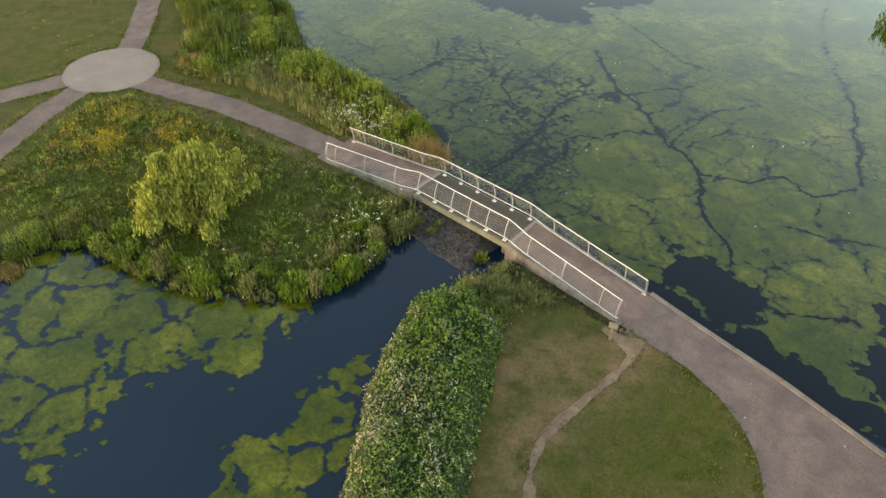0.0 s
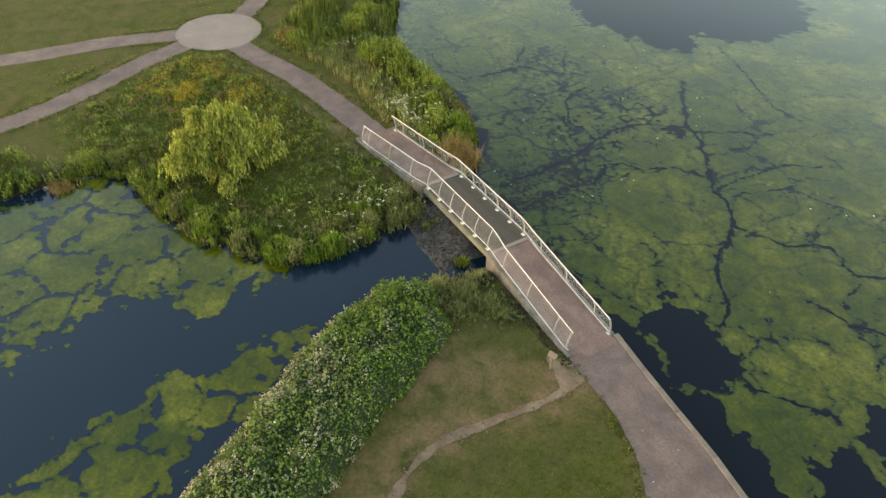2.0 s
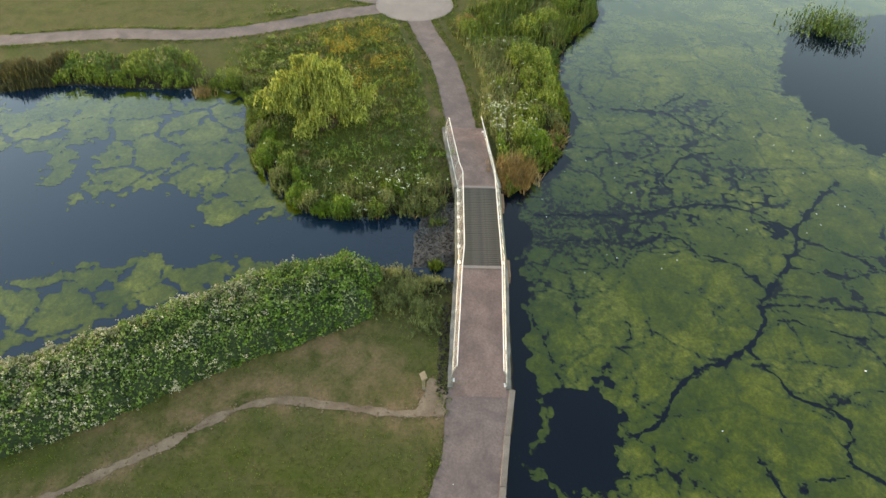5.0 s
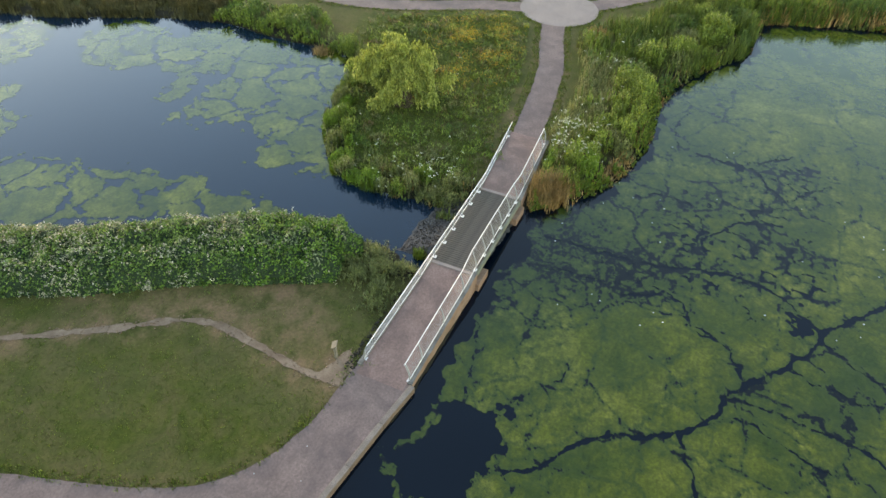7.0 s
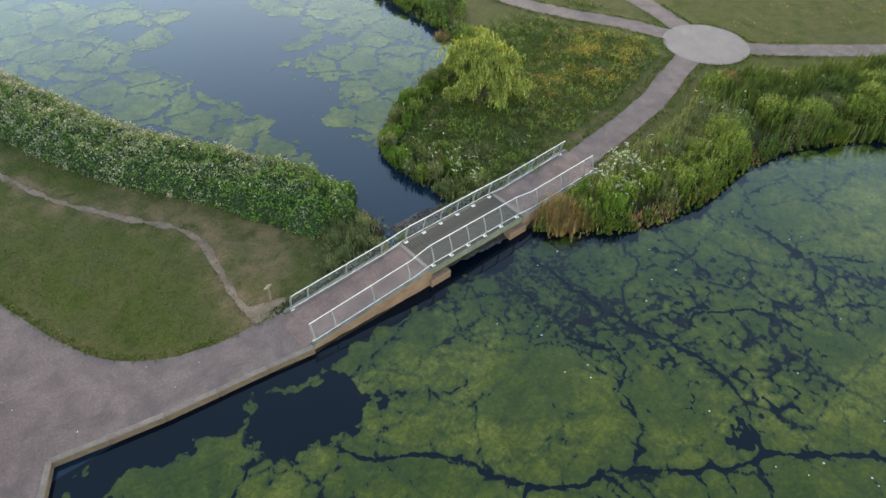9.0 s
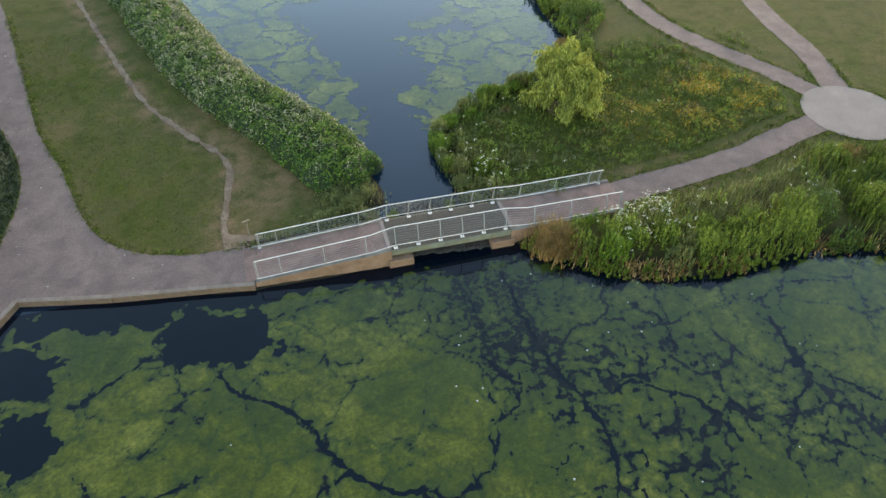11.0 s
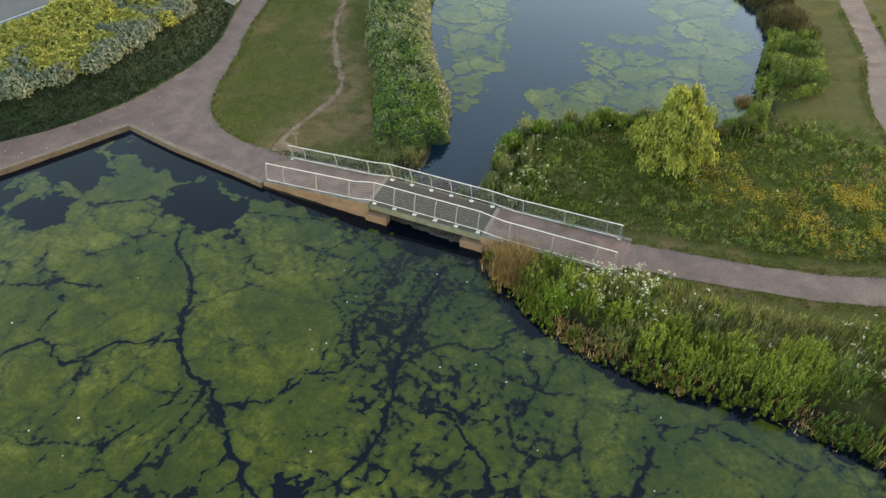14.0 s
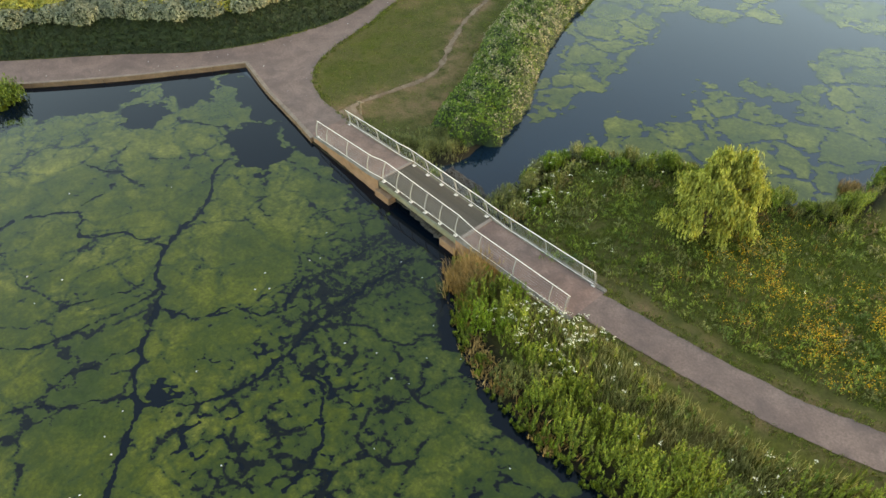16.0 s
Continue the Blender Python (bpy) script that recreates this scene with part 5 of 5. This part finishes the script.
# far pond bank and lake islets
def far_bank(x, y):
    d = -signed(x, y, pond_edge)
    return np.where((d > -0.2) & (x < -24) & (y < 4.5) & (d < np.interp(y, [-22, -6, 2, 4.5], [3.0, 3.2, 4.2, 1.6])) & paths_clear(x, y, 0.6), 1.0, 0)


BOX = (-40, -26, -22, 5)
spots = scatter(lambda x, y: far_bank(x, y) * (0.25 + 0.75 * smooth(0.05, 0.4, clump(x, y, 1.9, 191)[0])), BOX, 40, 13)
dome, tag = clump(spots[:, 0], spots[:, 1], 1.9, 191)
tall = (0.6 + 0.6 * ((tag * 6.1) % 1.0)) * (0.35 + 0.65 * np.sqrt(dome))
brown = spots[:, 1] < -4.5 - 2 * fbm(spots[:, 0], spots[:, 1], 2.0, 195)
light = ~brown & ((tag < 0.40) | (signed(spots[:, 0], spots[:, 1], pond_edge) > -0.7))
dark = ~brown & ~light
plant_stuff("bank_herbs", [(*spikes(spots[dark], tall[dark], 0.30, 11), DARKHERB)], "dark green herbs on the far pond bank", "plants")
plant_stuff("bank_herbs", [(*spikes(spots[light], tall[light], 0.28, 11), HERB)], "lighter green herbs on the far pond bank", "plants")
plant_stuff("bank_sedge", [(*blades(spots[brown], tall[brown], 0.06, 0.1, curl=0.5, per=5), SEDGE)], "brown and straw sedge on the far pond bank", "sedge")


def lake_far(x, y):
    d = -signed(x, y, lake_edge)
    return np.where((d > -0.3) & (d < 4.0) & (x < -50) & (y > 33.5), 0.8, 0)


spots = scatter(lake_far, (-68, 33, -50, 72), 12, 14)
plant_stuff("lake_sedge", [(*blades(spots, 0.8 + 0.6 * fbm(spots[:, 0], spots[:, 1], 2.0, 197), 0.07, 0.12, curl=0.4, per=5), RUST)],
            "brown reeds along the far lake shore", "reeds")
for x, y, r in ((-43.5, 51.5, 2.6), (-7.0, 63.5, 1.8), (10.2, 36.3, 1.0)):
    at = np.column_stack([RNG.normal(x, r * 0.45, 260), RNG.normal(y, r * 0.45, 260), np.full(260, -0.1)])
    thing("reed_islet", mesh_of("reed_islet", *spikes(at, RNG.uniform(0.7, 1.5, 260), 0.35, 12), DARKHERB), "dark clump of reeds standing in the lake", "reeds")

# ---------------------------------------------------------------- bramble hedge
HEDGE_MID = spline([(-13.6, 17.2), (-12.7, 15.2), (-11.7, 13.1), (-10.6, 11.1), (-9.1, 8.7), (-7.4, 6.0), (-6.0, 3.2), (-4.8, 0.4), (-3.5, -3.6), (-1.7, -9.2), (0.5, -16.0)], 0.4)


def hedge_height(x, y):
    d, t = line_distance(x, y, HEDGE_MID)
    half = 2.35 * smooth(0.0, 0.03, t + 0.012) + 0.0
    half = half + 0.7 * (fbm(x, y, 1.6, 201) - 0.5)
    e = np.clip(1 - (d / np.maximum(half, 0.1)) ** 2.6, 0, 1)
    return np.sqrt(e) * (1.6 + 0.9 * (fbm(x, y, 1.3, 203) - 0.5) + 0.95 * (fbm(x, y, 0.55, 205, 3) - 0.5))


hedge = thing("bramble_hedge", None, "dense bramble hedge with pale blossom along the pond", "hedge")
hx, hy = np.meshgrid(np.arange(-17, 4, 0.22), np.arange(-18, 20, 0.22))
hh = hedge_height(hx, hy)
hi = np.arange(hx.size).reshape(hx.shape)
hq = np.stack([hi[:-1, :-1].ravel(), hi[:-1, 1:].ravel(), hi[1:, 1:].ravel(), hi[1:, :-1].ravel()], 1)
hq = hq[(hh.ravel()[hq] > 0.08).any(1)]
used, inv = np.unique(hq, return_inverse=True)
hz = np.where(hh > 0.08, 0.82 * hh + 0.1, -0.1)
# Solid shell filling the hedge, coloured dark to stand for shade inside it.
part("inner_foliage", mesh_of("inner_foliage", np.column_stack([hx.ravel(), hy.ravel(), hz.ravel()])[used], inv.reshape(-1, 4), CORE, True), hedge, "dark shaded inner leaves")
r = np.random.RandomState(31)
n = 230000
lx, ly = r.uniform(-17, 4, n), r.uniform(-18, 20, n)
lh = hedge_height(lx, ly)
keep = (lh > 0.1)
lx, ly, lh = lx[keep], ly[keep], lh[keep]
e = 0.12
slope = np.column_stack([-(hedge_height(lx + e, ly) - lh) / e, -(hedge_height(lx, ly + e) - lh) / e, np.ones(len(lx))])
steep = np.linalg.norm(slope, axis=1)
more = np.clip(np.floor(steep * 0.8), 1, 4).astype(int)
slope /= steep[:, None]
pts = np.column_stack([lx, ly, lh * r.uniform(0.86, 1.04, len(lx)) + 0.1])
pts, slope = np.repeat(pts, more, axis=0), np.repeat(slope, more, axis=0)
down = r.uniform(0, 1, len(pts)) ** 2 * (1 - slope[:, 2])
pts[:, 2] *= 1 - 0.9 * down
pts[:, :2] += r.normal(0, 0.05, (len(pts), 2))
shore = signed(pts[:, 0], pts[:, 1], pond_edge)
west = smooth(15.0, 8.0, pts[:, 1])
pale = fbm(pts[:, 0], pts[:, 1], 0.8, 207) + r.normal(0, 0.10, len(pts)) + 0.18 * smooth(-1.4, 0.0, shore) * west > 0.68
tip = (pts[:, 1] + r.normal(0, 1.0, len(pts)) + 3.0 * (fbm(pts[:, 0], pts[:, 1], 1.5, 215) - 0.5) > 13.4) & ~pale
rest_ = ~pale & ~tip
part("leaf_canopy", mesh_of("leaf_canopy", *leaves(pts[rest_], slope[rest_], np.full(rest_.sum(), 0.13), 0.7, 0.7), HEDGE_LEAF), hedge, "mid-green bramble leaves")
part("fresh_leaves", mesh_of("fresh_leaves", *leaves(pts[tip], slope[tip], np.full(tip.sum(), 0.14), 0.7, 0.7), TIP_LEAF), hedge, "bright green leaves at the hedge end")
part("pale_leaves", mesh_of("pale_leaves", *leaves(pts[pale], slope[pale], np.full(pale.sum(), 0.125), 0.7, 0.6), SILVER_LEAF), hedge, "grey-green pale leaf undersides")
bush = smooth(0.36, 0.60, fbm(pts[:, 0], pts[:, 1], 0.55, 211, 2)) * smooth(0.22, 0.5, fbm(pts[:, 0], pts[:, 1], 2.6, 213))
pick = r.uniform(0, 1, len(pts)) < 0.19 * bush * (0.07 + 0.93 * west) * (1 + 0.8 * smooth(-1.2, 0.2, shore))
bl = np.repeat(pts[pick] + slope[pick] * 0.07, 4, axis=0)
bl += r.normal(0, 0.045, bl.shape)
part("blossom", mesh_of("blossom", *leaves(bl, np.repeat(slope[pick], 4, axis=0), np.full(len(bl), 0.085), 0.7, 0.5), BLOSSOM), hedge, "small whitish bramble blossom")

# ---------------------------------------------------------------- weeping willow
willow = thing("willow_tree", None, "young golden-green weeping willow on the meadow", "tree")
WX, WY = -27.8, 13.3
r = random.Random(8)
limbs = [([(WX, WY, 0.2), (WX + 0.05, WY - 0.05, 1.0), (WX - 0.03, WY, 1.9), (WX, WY - 0.1, 2.9), (WX + 0.05, WY, 3.6), (WX - 0.1, WY - 0.1, 4.4)], 0.15)]
ends = []
for k in range(30):
    a = 2.4 * k + r.uniform(-0.3, 0.3)
    z0 = 0.7 + 2.5 * (k / 29) ** 0.9
    reach = (1.0 - 0.62 * k / 29) * r.uniform(0.62, 1.08)
    ex, ey = WX - 0.45 + 2.4 * reach * math.cos(a), WY - 0.3 + 4.3 * reach * math.sin(a)
    top_z = z0 + r.uniform(0.35, 1.1)
    bend = [(WX, WY, z0), (WX + (ex - WX) * 0.35, WY + (ey - WY) * 0.35, z0 + 0.7 * (top_z - z0)), (WX + (ex - WX) * 0.7, WY + (ey - WY) * 0.7, top_z), (ex, ey, top_z - 0.15)]
    limbs.append((bend, 0.045))
    ends.append(bend)


def tapered(points, radius):
    pts = spline(points, 0.2)
    pts = np.array(pts)
    verts, faces = tube([tuple(p) for p in pts], 1.0, 7)
    out = []
    for k, p in enumerate(pts):
        rr = radius * (1 - 0.75 * k / (len(pts) - 1))
        for s in range(7):
            v = verts[k * 7 + s]
            out.append(Vector(p) + (Vector(v) - Vector(p)) * rr)
    return out, faces


for k, (pts3, rad) in enumerate(limbs):
    part("trunk" if k == 0 else "limb", mesh_of("trunk" if k == 0 else "limb", *tapered(pts3, rad), BARK, True), willow)
strand_v = []
rr = np.random.RandomState(77)
for bend in ends + [limbs[0][0][3:]] * 2:
    curve = spline(bend, 0.1)
    for _ in range(rr.randint(5, 9)):
        knot = curve[int(rr.uniform(0.35, 1.0) ** 0.8 * (len(curve) - 1))] + rr.normal(0, 0.15, 3)
        long_ = rr.uniform(0.4, 1.0)
        spray = rr.uniform(0, 1) < 0.45
        for _ in range(rr.randint(14, 23)):
            p = knot + rr.normal(0, 0.15, 3) * (1, 1, 0.7)
            drop = rr.uniform(0.4, 1.45) * long_ * min(1.0, (p[2] - 0.1) / 1.6)
            rise = rr.uniform(0.25, 0.75) if spray else rr.uniform(0.05, 0.3)
            turn_a = rr.uniform(0, 6.28)
            out = np.array((p[0] - WX, p[1] - WY)) / (np.hypot(p[0] - WX, p[1] - WY) + 0.3) * rr.uniform(0.1, 0.55) * long_ + 0.18 * np.array((math.cos(turn_a), math.sin(turn_a)))
            if spray:
                drop *= 0.35
            m = max(5, int((drop + rise) / 0.06))
            s = np.linspace(0, 1, m)
            strand = np.column_stack([p[0] + out[0] * s + 0.05 * np.sin(5 * s + p[0] * 9), p[1] + out[1] * s + 0.05 * np.cos(5 * s + p[1] * 9), p[2] + rise * np.sin(s * 2.6) - drop * s ** 1.3])
            strand_v.append(strand)
lp = np.vstack(strand_v)
lp = lp + rr.normal(0, 0.03, lp.shape)
lp[:, 2] = np.maximum(lp[:, 2], 0.6)
outward = np.column_stack([lp[:, 0] - WX, lp[:, 1] - WY, np.full(len(lp), 1.2)])
outward /= np.linalg.norm(outward, axis=1)[:, None]
n = len(lp)
a = rr.uniform(0, 2 * np.pi, n)
hang = np.column_stack([0.35 * np.cos(a), 0.35 * np.sin(a), -np.ones(n)])
wide = np.column_stack([-np.sin(a), np.cos(a), np.zeros(n)]) * 0.038
L = rr.uniform(0.14, 0.26, n)[:, None]
lv = np.stack([lp, lp + hang * L * 0.5 + wide, lp + hang * L, lp + hang * L * 0.5 - wide], 1).reshape(-1, 3)
li = np.arange(n)[:, None] * 4
part("crown", mesh_of("crown", lv, np.vstack([li + np.array([[0, 1, 2]]), li + np.array([[0, 2, 3]])]), WILLOW), willow, "hanging yellow-green narrow leaves")
thing("mulch_ring", field_mesh("mulch_ring", lambda x, y: 0.85 - np.hypot(x - WX, y - WY) + 0.4 * (fbm(x, y, 0.5, 221) - 0.5), (-29, 12, -25.5, 15.5), 0.12,
                              lambda x, y: ground_height(x, y) + 0.06, MULCH), "ring of red-brown mulch at the willow foot", "mulch", kind="structure")

# ---------------------------------------------------------------- planted bank
def shrub(kind, leaf, label, seed):
    """A rounded low shrub: a core coloured as inner shade, small leaves outside."""
    ob = thing(kind, None, label, "shrub", "shrubs on the bank")
    s = np.random.RandomState(seed)
    bm = bmesh.new()
    bmesh.ops.create_icosphere(bm, subdivisions=2, radius=1)
    for v in bm.verts:
        w = 0.85 + 0.28 * noise.noise(v.co * 1.7 + Vector((seed, 0, 0)))
        v.co = Vector((v.co.x * 0.62 * w, v.co.y * 0.62 * w, max(v.co.z, -0.3) * 0.48 * w + 0.15))
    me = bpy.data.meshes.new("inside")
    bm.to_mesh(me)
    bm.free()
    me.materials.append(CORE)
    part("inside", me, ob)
    n = 900
    d = s.normal(0, 1, (n, 3))
    d[:, 2] = np.abs(d[:, 2]) * 1.0 - 0.12
    d /= np.linalg.norm(d, axis=1)[:, None]
    w = np.array([0.9 + 0.34 * noise.noise(Vector(q) * 1.9 + Vector((seed, 0, 0))) for q in d])[:, None] * s.uniform(0.9, 1.08, (n, 1))
    at = d * w * np.array((0.70, 0.70, 0.58)) + np.array((0, 0, 0.15))
    part("leaves", mesh_of("leaves", *leaves(at, d, np.full(n, 0.115), 0.65, 0.6), leaf), ob)
    return ob


protos = {"gold": [shrub("golden_shrub", GOLD, "rounded golden-yellow evergreen shrub on the bank", s) for s in (1, 2)],
          "grey": [shrub("silver_shrub", GREY, "rounded silver-grey leaved shrub on the bank", s) for s in (3, 4)]}
placed = {id(o): False for group in protos.values() for o in group}
r = random.Random(19)
candidates = []
for y in np.arange(-5, 33, 1.02):
    for x in np.arange(5, 22, 1.02):
        candidates.append((x + r.uniform(-0.22, 0.22), y + r.uniform(-0.22, 0.22)))
cx, cy = np.array(candidates).T
s_in = signed(cx, cy, mound_edge)
q_off = np.abs(-(cx - STEP_FOOT[0]) * STEP_WAY[1] + (cy - STEP_FOOT[1]) * STEP_WAY[0])
p_off = (cx - STEP_FOOT[0]) * STEP_WAY[0] + (cy - STEP_FOOT[1]) * STEP_WAY[1]
road_d = -signed(cx, cy, road_area)
ok = (s_in > 2.5) & (road_d > 0.65) & ((q_off > 1.75) | (p_off < -2))
for x, y, s in zip(cx[ok], cy[ok], s_in[ok]):
    mixv = float(fbm(np.array([x]), np.array([y]), 2.2, 231)[0])
    kind = "grey" if s < 4.6 + 7.0 * (mixv - 0.5) + r.uniform(-2.2, 2.2) else "gold"
    proto = r.choice(protos[kind])
    m = pose(x, y, float(ground_height(np.array([x]), np.array([y]))[0]) - 0.02, r.uniform(-6, 6), r.uniform(-6, 6), r.uniform(0, 360))
    if not placed[id(proto)]:
        placed[id(proto)] = True
        proto.matrix_basis = m
        proto.scale = (1.35, 1.35, 1.2)
    else:
        c = copy_thing(proto, m)
        k = r.uniform(1.2, 1.6)
        c.scale = (k, k, k * r.uniform(0.85, 1.1))
# Sheet below ivy and shrubs, with the shade under them in its colour.
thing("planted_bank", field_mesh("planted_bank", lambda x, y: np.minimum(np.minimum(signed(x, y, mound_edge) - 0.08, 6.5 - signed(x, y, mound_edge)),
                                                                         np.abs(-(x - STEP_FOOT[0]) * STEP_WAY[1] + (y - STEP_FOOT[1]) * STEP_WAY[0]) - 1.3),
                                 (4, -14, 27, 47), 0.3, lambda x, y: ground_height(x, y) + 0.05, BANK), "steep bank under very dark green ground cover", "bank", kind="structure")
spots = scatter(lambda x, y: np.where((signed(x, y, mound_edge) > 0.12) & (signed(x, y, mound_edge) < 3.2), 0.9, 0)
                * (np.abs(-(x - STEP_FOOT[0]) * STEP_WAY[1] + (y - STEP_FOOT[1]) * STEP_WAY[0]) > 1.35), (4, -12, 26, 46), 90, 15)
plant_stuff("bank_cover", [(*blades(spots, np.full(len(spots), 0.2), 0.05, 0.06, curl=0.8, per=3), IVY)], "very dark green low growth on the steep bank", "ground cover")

# ---------------------------------------------------------------- small things
sign = thing("marker_post", None, "short wooden post with a small tilted panel", "marker post")
p = part("post", box_mesh("post", (0.12, 0.12, 0.95), POST_WOOD, 0.01), sign)
p.location = (-7.47, 20.2, 0.26)
p = part("panel", box_mesh("panel", (0.40, 0.26, 0.05), POST_WOOD, 0.008), sign, "pale tilted wooden panel")
p.matrix_local = pose(-7.47, 20.2, 1.19, 28, 0, 20)


def gravel_bank(x, y):
    return np.minimum(1.0 - np.abs(y - 21.7 + 0.05 * (x + 17)) / 2.25, np.minimum(x + 20.4, -15.1 - x)) + 0.3 * (fbm(x, y, 0.7, 241) - 0.5)


thing("gravel_bar", field_mesh("gravel_bar", gravel_bank, (-21, 19.0, -14, 24.5), 0.1, lambda x, y: -0.02 + 0.42 * np.clip(gravel_bank(x, y), 0, 1) + 0.06 * fbm(x, y, 0.25, 243), DEBRIS),
      "dark gravel and twigs banked under the bridge", "gravel", kind="structure")


def pebbles(name, field, box, per, lo, hi, mat, label, lift):
    at = scatter(field, box, per, 71)
    s = np.random.RandomState(72)
    vs, fs = [], []
    shape = np.array([(1, 0, 0), (0, 1, 0), (-1, 0, 0), (0, -1, 0), (0, 0, 0.7), (0, 0, -0.5)])
    tri = np.array([(0, 1, 4), (1, 2, 4), (2, 3, 4), (3, 0, 4), (1, 0, 5), (2, 1, 5), (3, 2, 5), (0, 3, 5)])
    for k, p in enumerate(at):
        sz = s.uniform(lo, hi)
        a = s.uniform(0, 6.28)
        q = shape * s.uniform(0.7, 1.3, (6, 1)) * sz
        q = np.column_stack([q[:, 0] * math.cos(a) - q[:, 1] * math.sin(a), q[:, 0] * math.sin(a) + q[:, 1] * math.cos(a), q[:, 2]])
        vs.append(q + (p[0], p[1], lift(p[0], p[1]) if callable(lift) else p[2] + lift))
        fs.append(tri + 6 * k)
    thing(name, mesh_of(name, np.vstack(vs), np.vstack(fs), mat), label, "stones", kind="stuff")


one = lambda f: (lambda x, y: float(f(np.array([x]), np.array([y]))[0]))
gravel_z = one(lambda x, y: 0.02 + 0.42 * np.clip(gravel_bank(x, y), 0, 1))
pebbles("gravel_stones", lambda x, y: np.where(gravel_bank(x, y) > 0.05, 0.9, 0), (-21, 19.0, -14, 24.5), 160, 0.02, 0.055, STONES, "loose dark stones under the bridge", gravel_z)
pebbles("rubble", lambda x, y: np.where((np.abs(y - np.interp(x, [JOINT_E, END_E], [21.30, 21.0])) < 0.28) & (x > -12.5) & (x < -7.0), 0.9, 0), (-13, 20, -6.8, 22), 140, 0.025, 0.06, STONES,
        "dark rubble along the foot of the ramp wall", 0.03)
pebbles("litter_flecks", lambda x, y: np.where(lake_algae(x, y) > 0.1, 0.05, 0), (-32, 26, -2, 46), 2.0, 0.03, 0.06, WHITE, "white feather flecks on the algae", 0.19)
pebbles("track_clods", lambda x, y: np.where(np.abs(dirt_field(x, y)) < 0.2, 0.8, 0), (-9, -8, 5, 21), 30, 0.02, 0.055, EARTH, "pale crumbs of dry earth along the track", 0.03)
pebbles("path_flecks", lambda x, y: np.where(signed(x, y, east_path) > 0.2, 0.12, 0), (-8, -6, 16, 36), 2.2, 0.018, 0.045, WHITE, "small white flecks scattered on the tarmac", 0.05)
